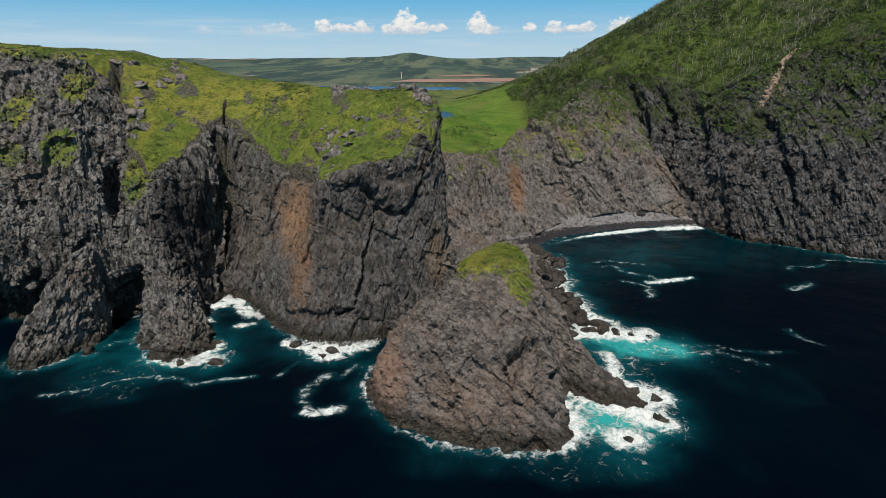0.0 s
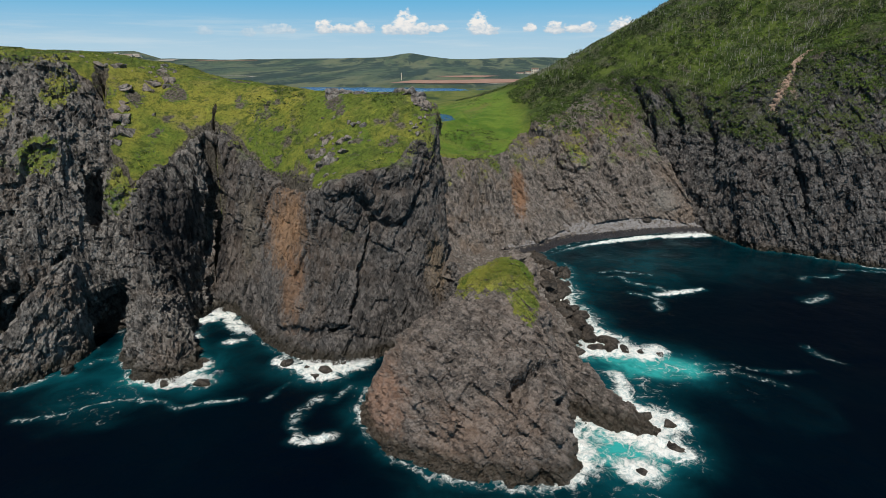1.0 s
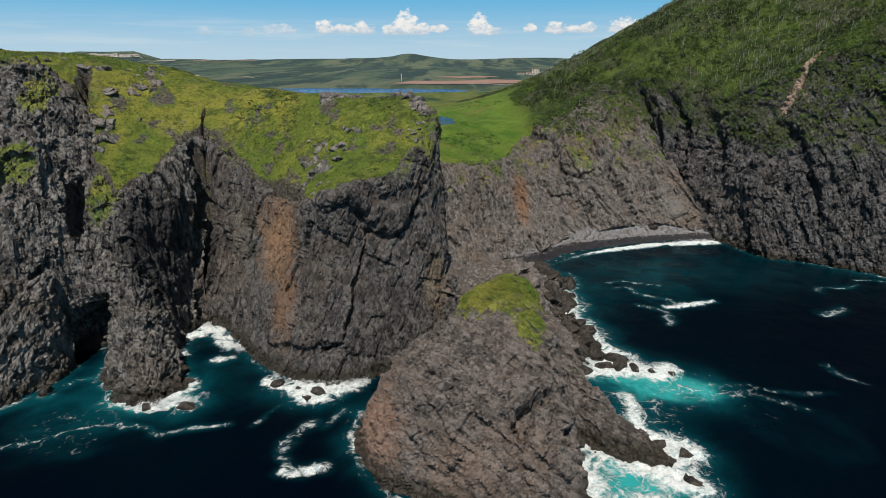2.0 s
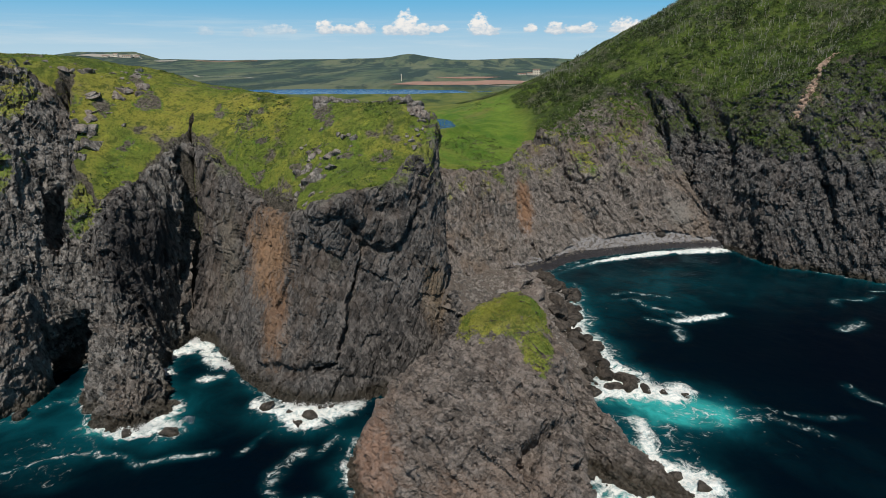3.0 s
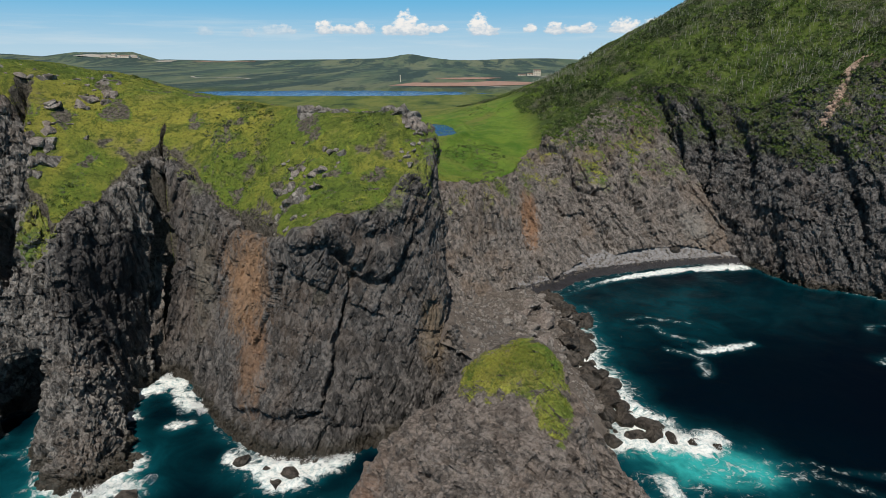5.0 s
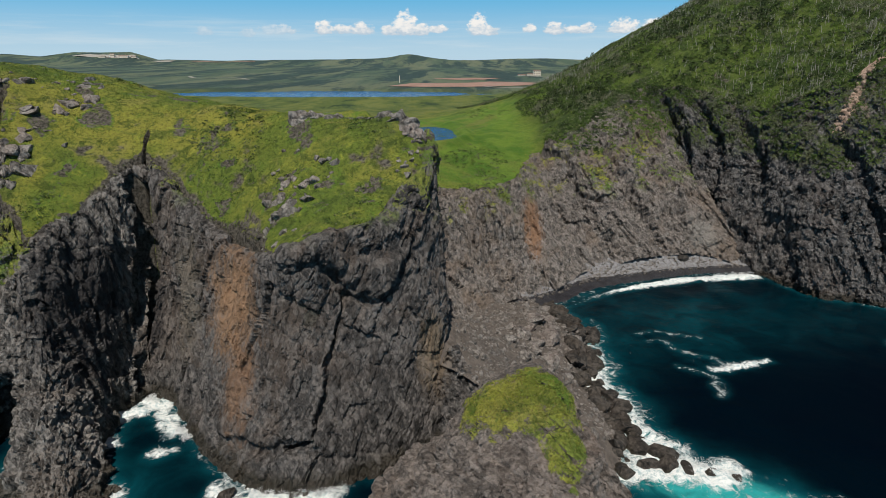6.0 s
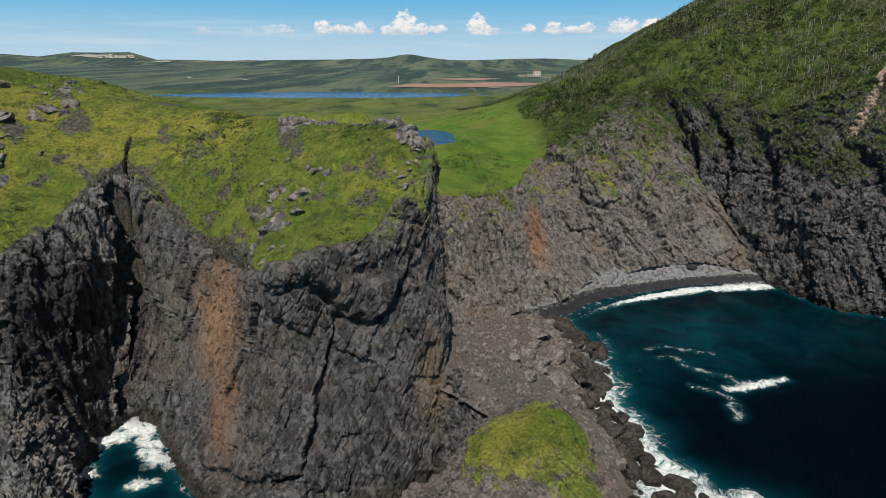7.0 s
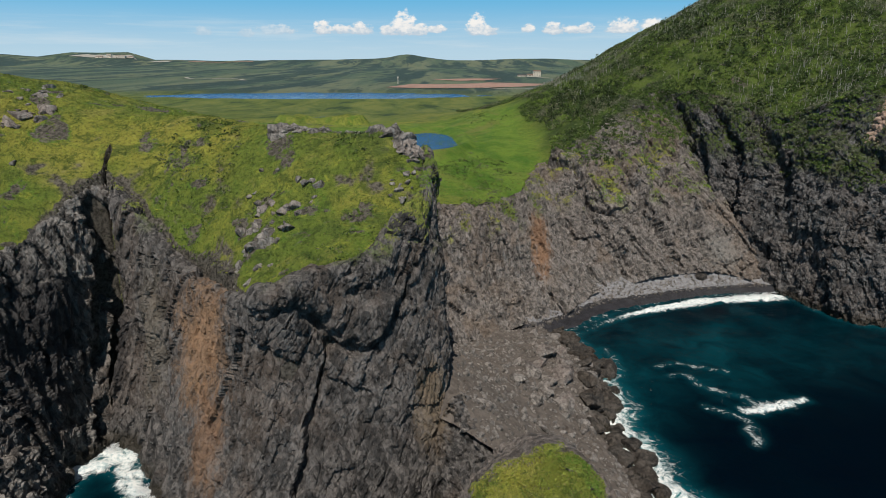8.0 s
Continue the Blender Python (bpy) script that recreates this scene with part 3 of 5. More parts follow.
def tufts(centres, count, radius, height, leaf, rng, upright=0.4):
    """Clumps of small leaf triangles in a loose dome: arrays of verts and faces."""
    n = len(centres)
    u = rng.normal(size=(n, count, 3))
    u /= np.linalg.norm(u, axis=2, keepdims=True)
    u[:, :, 2] = np.abs(u[:, :, 2])
    r = rng.uniform(0.55, 1.0, (n, count, 1))
    size = rng.uniform(0.6, 1.35, (n, 1, 1))
    c = centres[:, None, :] + u * r * size * np.array([radius, radius, height])
    a = rng.normal(size=(n, count, 3))
    b = rng.normal(size=(n, count, 3))
    b[:, :, 2] += upright * 2
    a /= np.linalg.norm(a, axis=2, keepdims=True)
    b /= np.linalg.norm(b, axis=2, keepdims=True)
    s = leaf * rng.uniform(0.6, 1.4, (n, count, 1))
    v = np.stack([c - a * s * 0.5, c + a * s * 0.5, c + b * s], 2).reshape(-1, 3)
    return v, np.arange(len(v)).reshape(-1, 3)


# ------------------------------------------------------------------ the coast in level lines, from west to east
def columns(rows):
    """Columns of (foot, waist, shoulder, rim) turned into level lines."""
    return np.asarray(rows, float).transpose(1, 0, 2)


WEST = columns([
    [(-175, 150, -4), (-172, 156, 25), (-169, 168, 54), (-165, 194, 79)],
    [(-142, 162, -4), (-141, 158, 22), (-139, 168, 52), (-137, 190, 78)],
    [(-124, 168, -4), (-121, 160, 22), (-119, 167, 50), (-118, 190, 76)],
    [(-106, 168, -4), (-106, 158, 23), (-107, 168, 49), (-109, 192, 71)],
    [(-97, 168, -4), (-97, 163, 21), (-99, 173, 40), (-101, 186, 58)],
    [(-88, 160, -4), (-87, 162, 18), (-88, 168, 31), (-90, 174, 41)],
    [(-76, 152, -4), (-79, 159, 16), (-82, 168, 31), (-85, 176, 44)],
    [(-69, 158, -4), (-77, 168, 16), (-80, 177, 33), (-81, 184, 48)],
    [(-76, 176, -4), (-77, 184, 18), (-75, 190, 38), (-76, 195, 54)],
    [(-74, 184, -4), (-73, 192, 20), (-72, 195, 38), (-72, 198, 56)],
])
HEAD = columns([
    [(-74, 184, -4), (-73, 192, 20), (-72, 195, 38), (-72, 198, 56)],
    [(-67, 181, -4), (-66, 188, 18), (-65, 191, 36), (-65, 194, 50)],
    [(-60, 172, -4), (-58, 180, 18), (-55, 183, 33), (-53, 185, 43)],
    [(-52, 162, -4), (-50, 171, 18), (-46, 175, 31), (-43, 177, 40)],
    [(-45, 154, -4), (-42, 163, 16), (-39, 167, 31), (-36, 168, 42)],
    [(-37, 149, -4), (-34, 156, 14), (-31, 160, 31), (-28, 161, 45)],
    [(-29, 148, -4), (-25, 154, 12), (-23, 161, 31), (-21, 164, 47)],
    [(-20, 152, -4), (-14, 160, 16), (-13, 166, 34), (-13, 169, 50)],
    [(-10, 157, -4), (-6, 166, 20), (-5, 171, 36), (-6, 177, 55)],
    [(0, 165, -4), (0, 173, 20), (-1, 180, 40), (-2.5, 185, 60)],
    [(3, 175, -4), (0, 184, 20), (-2, 191, 42), (-4, 194, 63)],
    [(1, 192, -4), (-4, 200, 25), (-7, 203, 45), (-9, 205, 61)],
    [(-6, 212, -4), (-10, 214, 25), (-15, 214, 42), (-18, 214, 54)],
    [(-14, 232, -4), (-18, 236, 20), (-21, 240, 32), (-24, 243, 42)],
])
BACK = columns([
    [(-2, 214, 5), (-8, 228, 22), (-12, 238, 32), (-16, 246, 40)],
    [(4, 222, 5), (-2, 234, 20), (-4, 241, 31), (-5, 248, 38)],
    [(14, 234, 3), (8, 244, 17), (6, 250, 30), (5, 256, 37)],
    [(24, 244, 2), (15, 251, 15), (14, 254, 28), (15, 264, 35)],
    [(38, 253, 1), (30, 262, 14), (29, 268, 26), (27, 280, 36)],
    [(50, 266, 3), (45, 280, 18), (42, 294, 30), (40, 313, 41)],
    [(67, 275, 4), (60, 287, 21), (56, 302, 36), (55, 320, 48)],
    [(86, 282, 5), (82, 291, 22), (79, 308, 42), (78, 335, 61)],
    [(106, 284, 4), (98, 301, 27), (93, 320, 46), (86, 341, 63)],
    [(121, 279, -1), (110, 303, 28), (101, 325, 48), (93, 347, 66)],
])
RIGHT = columns([
    [(118, 284, -4), (108, 307, 28), (99, 329, 48), (92, 349, 65)],
    [(121, 268, -4), (119, 291, 26), (114, 316, 47), (109, 339, 66)],
    [(126, 258, -4), (125, 271, 25), (127, 291, 44), (131, 318, 58)],
    [(129, 252, -4), (128, 260, 24), (131, 272, 45), (138, 298, 64)],
    [(146, 243, -4), (143, 247, 25), (144, 252, 45), (151, 275, 74)],
    [(164, 230, -4), (162, 236, 28), (163, 246, 52), (167, 266, 80)],
    [(176, 223, -4), (176, 230, 30), (178, 240, 55), (182, 258, 87)],
    [(210, 210, -4), (212, 220, 30), (215, 232, 58), (220, 250, 93)],
    [(270, 190, -4), (275, 200, 30), (280, 215, 60), (288, 235, 102)],
])

# spot heights of the land's surface inside the rim
SPOTS_WEST = [(-222, 206, 82), (-165, 202, 80), (-142, 200, 81), (-135, 207, 79), (-118, 206, 78), (-105, 216, 75), (-92, 225, 73.5), (-80, 226, 70), (-91, 209, 68),
              (-74, 203, 61), (-86, 181, 46), (-60, 200, 57), (-52, 190, 47), (-56, 211, 67), (-36, 205, 67), (-100, 190, 60), (-110, 198, 72),
              (-120, 270, 70), (-60, 260, 58), (-220, 300, 76), (-130, 350, 58)]
SPOTS_HEAD = [(-32, 199, 66.5), (-22, 197, 66), (-11, 190, 68.5), (-28, 164, 46.5), (-14, 172, 52), (-6, 182, 58.5), (-36, 171, 43.5), (-20, 180, 56), (-44, 182, 46),
              (-12, 202, 63), (-22, 222, 52)]
SPOTS_VALLEY = [(2, 353, 45.5), (19, 337, 46), (-40, 350, 44), (-10, 390, 45), (15, 268, 36.5), (27, 283, 37.5), (40, 314, 42), (8, 300, 41), (-30, 290, 44),
                (3, 469, 44), (40, 350, 47.5), (-100, 450, 43), (-250, 450, 44), (0, 600, 38), (-200, 640, 36), (-450, 650, 37), (60, 600, 45), (25, 430, 52), (250, 800, 60)]
SPOTS_HILL = [(55, 323, 49), (78, 338, 62), (93, 348, 66.5), (109, 342, 68), (129, 360, 91), (131, 322, 60), (153, 279, 77), (162, 284, 81), (182, 343, 104), (150, 470, 108.5),
              (131, 480, 93.5), (116, 485, 84.5), (98, 495, 75.5), (80, 480, 70), (61, 450, 65), (43, 425, 59), (182, 262, 89), (220, 255, 96), (290, 245, 106), (230, 420, 142),
              (320, 350, 160), (340, 520, 175), (440, 220, 118), (140, 560, 95), (250, 650, 110)]
spots = np.array(SPOTS_WEST + SPOTS_HEAD + SPOTS_VALLEY + SPOTS_HILL, float)


def plate(r2):
    return 0.5 * r2 * np.log(r2 + 1e-9)


def fit_plate(pts):
    """Thin-plate surface through spot heights."""
    xy, z = pts[:, :2] / 100, pts[:, 2]
    n = len(xy)
    K = plate(((xy[:, None] - xy[None]) ** 2).sum(2)) + 0.002 * np.eye(n)
    Q = np.c_[np.ones(n), xy]
    A = np.block([[K, Q], [Q.T, np.zeros((3, 3))]])
    return xy, np.linalg.solve(A, np.r_[z, 0, 0, 0])


PLATE_XY, PLATE_W = fit_plate(spots)


def land_plate(x, y):
    q = np.stack([x, y], 1) / 100
    out = np.empty(len(q))
    for s in range(0, len(q), 40000):
        c = q[s:s + 40000]
        K = plate(((c[:, None] - PLATE_XY[None]) ** 2).sum(2))
        out[s:s + 40000] = K @ PLATE_W[:-3] + PLATE_W[-3] + c @ PLATE_W[-2:]
    return out


def far_country(x, y):
    """Rolling low country with long hills on the skyline."""
    p = np.stack([x / 700, y / 900, 0 * x], 1)
    z = 35 + 7 * fbm(p, 4, 200) * smooth(900, 1700, y) + 10 * smooth(1500, 4300, y)
    az = np.degrees(np.arctan2(x, np.maximum(y, 1.0)))
    back = smooth(3400, 4450, y) * smooth(4900, 4600, y)
    hills = 18 + 24 * np.exp(-((az + 3.6) / 4.5) ** 2) + 20 * np.exp(-((az + 3.4) / 1.5) ** 2)
    hills = hills + 50 * smooth(-25.6, -26.2, az) * smooth(-31.5, -30.6, az) + 8 * smooth(-19, -24, az)
    hills = hills + 42 * np.exp(-((az + 35) / 3.0) ** 2) + 18 * np.exp(-((az - 8) / 4.5) ** 2) + 10 * np.exp(-((az + 12) / 5.0) ** 2)
    hills = hills + 4 * fbm(np.stack([az * 0.8, 0 * az, 0 * az], 1), 4, 220)
    return z + back * (hills + 6)


CHASM = [(-108, 205, 74), (-104, 192, 60), (-100, 178, 44), (-98, 166, 34), (-101, 158, 26)]
SLIT = [(-74, 206, 64), (-73, 197, 54), (-72, 194, 38), (-73, 190, 22), (-74, 184, 4)]
CRACK = [(-19, 36), (-22.5, 23), (-24, 14), (-25.5, 9.5), (-31, 8)]
LEDGE = [(-30, 42), (-24, 43), (-19.5, 36), (-15, 34), (-10, 37), (-6, 46)]
BULGE = [(-29, 44.5), (-23, 46), (-18, 41), (-14, 38.5), (-9, 41.5), (-6, 50)]
SLAB = [(-16, 45), (-11, 48), (-7, 54)]
UNDERCUT = [(-46, 5), (-38, 7), (-31, 8.5), (-25, 8)]
GROOVE = [(-55, 42), (-56.5, 28), (-56, 16), (-55, 3)]
BAY_GULLIES = [([(38.7, 42.4), (50.2, 39.6), (53.2, 28.5), (62.3, 24.6)], 1.0, 3.0),
               ([(38.5, 45), (51.5, 42.5), (56.5, 31)], 2.4, -2.4),
               ([(66.2, 45.3), (73.2, 32.8), (80, 19.8), (86.4, 8.7)], 1.6, 3.2),
               ([(70, 46), (77, 33), (84, 20)], 2.2, -2.0),
               ([(52.8, 28.9), (59, 18.3), (66.4, 9.1)], 1.3, 2.6),
               ([(38.4, 32), (41.5, 21.7), (45.2, 10.6)], 1.2, 2.6),
               ([(81.1, 55.5), (90, 36.5), (95.2, 21.3), (98, 10.8)], 2.2, 3.2)]
EAST_GULLIES = [([(100.6, 62.3), (103.2, 46.2), (104, 32.9), (103.5, 16.6)], 2.0, 4.5),
                ([(106.5, 62), (109, 46), (108, 32)], 1.6, -2.5),
                ([(114, 61), (115, 46.7), (111.5, 32.6), (109, 21.5)], 1.8, 5.5),
                ([(126.4, 56.5), (123.9, 46), (122.2, 36.1)], 2.4, 6.0),
                ([(138.2, 51.3), (140.3, 35.8), (144.8, 20.2)], 1.5, 3.5)]
SLIDE = np.array([(140, 272, 57), (146, 276, 64), (152, 281, 70), (161, 287, 79)], float)      # bare reddish gully in the scrub
CAVE = [(-150, 160, 2), (-130, 163, 6), (-122, 164, 4)]

RIM = np.concatenate([WEST[-1], HEAD[-1][1:-1], BACK[-1][1:], RIGHT[-1][1:]])
rim_line = spline(RIM, 150)
rim_plan = rim_line[:, :2]


def inside_rim(x, y):
    """True on the landward side of the rim."""
    px = np.r_[[(-6000.0, 206.0)], rim_plan, [(6000.0, 200.0), (6000.0, 9000.0), (-6000.0, 9000.0)]]
    hit = np.zeros(len(x), bool)
    for a, b in zip(px, np.roll(px, -1, axis=0)):
        if a[1] == b[1]:
            continue
        cross = (a[1] > y) != (b[1] > y)
        hit ^= cross & (x < (b[0] - a[0]) * (y - a[1]) / (b[1] - a[1]) + a[0])
    return hit


def land_height(x, y):
    """Height of the land's skin; it drops away steeply outside the rim, behind the cliffs."""
    x, y = np.asarray(x, float), np.asarray(y, float)
    near = land_plate(np.clip(x, -480, 440), np.clip(y, 100, 800))
    w = smooth(560, 820, y) * smooth(520, 380, x) + 0 * x
    w = np.maximum(w, smooth(-300, -470, x) * smooth(350, 600, y))
    w = np.maximum(w, smooth(800, 1100, y))
    w = np.maximum(w, smooth(440, 700, np.abs(x)) * smooth(300, 700, y))
    z = near * (1 - w) + far_country(x, y) * w
    p = np.stack([x, y, 0 * x], 1)
    z = z + (1 - w) * ((0.9 + 1.3 * smooth(70, 110, x)) * fbm(p / 14, 3, 240) + 0.35 * fbm(p / 3.2, 3, 250) * smooth(700, 400, y))
    for line, width, depth in ((SLIT, 0.34, 12.0), (CHASM, 1.2, 9.0)):
        near_cut = (np.abs(x + 90) < 40) & (y < 230)
        r = distance_to_line(p[near_cut][:, :2], np.asarray(line, float)[:, :2])
        z[near_cut] -= depth * np.exp(-((r + 0.5 * value_noise(p[near_cut] / 2.0, 7)) / width) ** 4)
    inner = inside_rim(x, y)
    d = np.full(len(x), 500.0)
    close = (np.abs(x) < 480) & (y < 420)
    if close.any():
        d[close] = distance_to_line(p[close][:, :2], rim_plan)
    frayed = d * np.where(inner, 1, -1) - 1.2 + 1.6 * fbm(p / 7, 3, 260)
    z = np.where(frayed > 0, z - 1.0 * np.exp(-np.maximum(frayed, 0) / 2.5), z - 1.0 + 40.0 * frayed)
    return np.maximum(z, -12)


def pond_shape(x, y):
    """Below zero inside the ponds and the lake; and their water levels."""
    w = 9 * fbm(np.stack([x / 30, y / 30, 0 * x], 1), 3, 280)
    small = np.hypot((x + 8) / 13, (y - 352) / 34) - 1 + w / 40
    second = np.hypot((x + 84) / 22, (y - 484) / 8) - 1
    lake = np.hypot((x + 175) / 235, (y - 930) / 85) - 1 + w / 45
    return small, second, lake


# ------------------------------------------------------------------ ground
def spaced(a, b, step, far_a, far_b, growth=1.06):
    """Close steps from a to b, then widening ones out to far_a and far_b."""
    mid = list(np.arange(a, b, step))
    s, lo = step, [a]
    while lo[-1] > far_a:
        s *= growth
        lo.append(lo[-1] - s)
    s, hi = step, [b]
    while hi[-1] < far_b:
        s *= growth
        hi.append(hi[-1] + s)
    return np.array(lo[:0:-1] + mid + hi)


gx = spaced(-175, 215, 0.8, -4600, 4600)
gy = spaced(140, 345, 0.8, 130, 4700, 1.018)
gx = np.unique(np.r_[gx, np.arange(-76, -71, 0.13)])
X, Y = np.meshgrid(gx, gy)
Z = land_height(X.ravel(), Y.ravel()).reshape(X.shape)
small, second, lake = pond_shape(X.ravel(), Y.ravel())
for shape, level in ((small, 45.0), (second, 43.5), (lake, 33.0)):
    s = shape.reshape(X.shape)
    w = smooth(0.55, 0.2, s)
    Z = np.where(s < 0.55, (level + 0.25 + 8 * s) * w + Z * (1 - w), Z)
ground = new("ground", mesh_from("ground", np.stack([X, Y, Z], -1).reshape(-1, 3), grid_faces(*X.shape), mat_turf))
tagged(ground, "grassy clifftop, scrub hill and low rolling country", "ground", kind="structure")

for name, shape, level, label in (("pond", (-8, 352, 16, 38), 44.9, "small blue pond in the green valley"),
                                  ("pond", (-84, 484, 26, 10), 43.3, "narrow blue pond behind the headland"),
                                  ("lake", (-175, 930, 265, 100), 32.9, "long blue lake in the low country")):
    cx, cy, rx, ry = shape
    a = np.linspace(0, 2 * np.pi, 64, endpoint=False)
    v = np.r_[[(cx, cy, level)], np.stack([cx + rx * np.cos(a), cy + ry * np.sin(a), level + 0 * a], 1)]
    f = np.stack([0 * a, 1 + np.arange(64), 1 + (np.arange(64) + 1) % 64], 1)
    tagged(new(name, mesh_from(name, v, f, mat_pond)), label, "water", kind="structure")

# ------------------------------------------------------------------ cliffs
LEDGES = {}         # places on the cliffs where plants can hold


def cliff(name, lines, mat, label, step, size, amount, lean, long=2.6, seed=0, clefts=(), swell=0.0, fine=1.0):
    """A cliff face whose top runs in under the turf."""
    rim = np.asarray(lines[-1], float)
    t = np.gradient(rim[:, :2], axis=0)
    inward = np.stack([-t[:, 1], t[:, 0]], 1) / np.linalg.norm(t, axis=1, keepdims=True)
    over = np.c_[rim[:, :2] + 6.0 * inward, rim[:, 2] - 2.5]
    g = loft([*lines, over], step)
    v = rock_sheet(g, size, amount, lean, long, seed, clefts, fade=0.5, swell=swell, fine=fine)
    note_shore(v)
    n = grid_normals(v.reshape(g.shape)).reshape(-1, 3)
    LEDGES[name] = v[(n[:, 2] > 0.35)]
    ob = new(name, mesh_from(name, v, grid_faces(*g.shape[:2]), mat, True))
    return tagged(ob, label, "cliff", kind="structure")


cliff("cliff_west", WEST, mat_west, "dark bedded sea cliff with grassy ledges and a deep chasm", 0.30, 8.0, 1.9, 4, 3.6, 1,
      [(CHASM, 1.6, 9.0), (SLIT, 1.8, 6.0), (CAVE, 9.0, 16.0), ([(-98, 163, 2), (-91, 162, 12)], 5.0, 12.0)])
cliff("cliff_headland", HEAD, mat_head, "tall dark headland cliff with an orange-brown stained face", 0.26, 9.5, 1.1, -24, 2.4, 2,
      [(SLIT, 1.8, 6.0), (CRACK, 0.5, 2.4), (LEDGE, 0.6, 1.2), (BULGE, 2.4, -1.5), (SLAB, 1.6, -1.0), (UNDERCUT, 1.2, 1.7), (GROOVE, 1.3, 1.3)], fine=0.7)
cliff("cliff_cove", BACK[:, :6], mat_cove, "upright shale beds in the wall behind the scree", 0.34, 5.0, 1.2, 4, 5.0, 21)
cliff("cliff_bay", BACK[:, 4:], mat_back, "brown shale slope above the shingle beach", 0.34, 8.0, 1.6, 28, 4.2, 3,
      BAY_GULLIES, 1.5)
cliff("cliff_east", RIGHT, mat_right, "rugged dark grey cliff below a scrub-covered hill", 0.34, 6.0, 1.6, 18, 3.2, 4,
      EAST_GULLIES)


# ------------------------------------------------------------------ rock bodies in the sea
def rock_rib(name, ridge, widths, mat, label, step=0.5, size=4.0, amount=1.3, lean=12, seed=0, category="rock", steep=1.0):
    """A rock body under a crest line: its flanks fall from the crest to below the sea."""
    crest = spline(ridge, max(int(np.linalg.norm(np.diff(np.asarray(ridge, float), axis=0), axis=1).sum() / step), 12))
    half = spline(np.c_[widths, widths, widths], len(crest))[:, 0]
    t = np.gradient(crest[:, :2], axis=0)
    side = np.stack([t[:, 1], -t[:, 0]], 1) / np.maximum(np.linalg.norm(t, axis=1, keepdims=True), 1e-6)
    rows = []
    count = max(int(2 * (half.max() + crest[:, 2].max()) / step), 16)
    for s in np.linspace(1, -1, count):
        a = abs(s)
        reach = half * np.sign(s) * a ** steep
        z = crest[:, 2] * (1 - a ** 1.7) - 3.0 * a ** 1.7
        rows.append(np.c_[crest[:, :2] + side * reach[:, None], z])
    g = np.stack(rows)
    v = rock_sheet(g, size, amount, lean, 2.0, seed)
    note_shore(v)
    ob = new(name, mesh_from(name, v, grid_faces(*g.shape[:2]), mat, True))
    return tagged(ob, label, category) if label else ob


def sea_stack():
    """The steep grass-capped stack in front of the headland."""
    foot = [(-22, 129), (-17, 117), (-10, 108), (-2, 104), (7, 101.5), (15, 100), (23, 101), (28, 107), (28, 118), (30, 132), (31, 146), (26, 162), (12, 170), (-2, 158), (-14, 146)]
    waist = [(-14, 131), (-10, 122), (-5, 115), (1, 111), (8, 109), (15, 108), (21, 110), (24, 115), (25, 123), (26, 132), (27, 144), (23, 157), (12, 163), (2, 154), (-8, 143)]
    brow = [(0, 132), (2, 128), (5, 125), (8, 123.5), (11, 123), (14, 123.5), (17, 125), (19, 127), (20, 130), (21, 134), (21, 140), (18, 147), (12, 149), (6, 144), (2, 138)]
    top = [(5, 135), (6, 133), (7.5, 132), (9, 131), (11, 130), (13, 130.5), (14.5, 131), (16, 132), (16.5, 134), (17, 136), (16.5, 139), (15, 142), (12, 143), (8, 141), (6, 138)]
    mid = [(13, 135.5)] * len(foot)
    lines = [[(x, y, -4) for x, y in foot], [(x, y, 12 + 0.5 * math.sin(i)) for i, (x, y) in enumerate(waist)],
             [(x, y, 25.5 + 0.10 * (y - 130)) for x, y in brow], [(x, y, 31.2 + 0.26 * (x - 11) + 0.02 * (y - 136)) for x, y in top], [(x, y, 33.2) for x, y in mid]]
    g = loft(lines, 0.24, closed=True)
    v = rock_sheet(g, 8.5, 1.5, 52, 3.4, 15, [([(20, 100, 14), (21, 104, 9), (22, 102, 1)], 1.2, 3.0), ([(19, 112, 18), (24, 108, 9), (24, 103, 3)], 1.3, 3.5),
                                             ([(-6, 110, 14), (-4, 106, 2)], 1.2, 2.0), ([(13.3, 14.3), (16.8, 17.9), (20.2, 16.8), (23, 12.1), (24.4, 9.8)], 1.3, 4.5)], closed=True, fade=0.72, brow=(0.42, 0.64))
    note_shore(v)
    base = new("islet", mesh_from("islet", v, grid_faces(*g.shape[:2], closed=True), mat_stack, True))
    n = grid_normals(v.reshape(g.shape), True).reshape(-1, 3)
    rng = np.random.default_rng(3)
    reach = np.minimum(np.linalg.norm((v - (11.5, 134, 31.5)) / (10, 6, 5.5), axis=1), np.linalg.norm((v - (17, 126.5, 27.5)) / (2.8, 4, 4), axis=1))
    spot = v[(n[:, 2] > 0.3) & (reach + 0.4 * fbm(v / 3, 3, 620) < 0.95)]
    spot = spot[rng.permutation(len(spot))[:5000]]
    tv, tf = tufts(spot, 6, 0.35, 0.08, 0.2, rng, 0.9)
    cap = new("grass_cap", mesh_from("grass_cap", tv, tf, mat_grass, True))
    cap.parent = base
    cap["label"] = "bright green grass cap"
    return tagged(base, "brown rocky sea stack with a grass-capped summit", "sea stack")


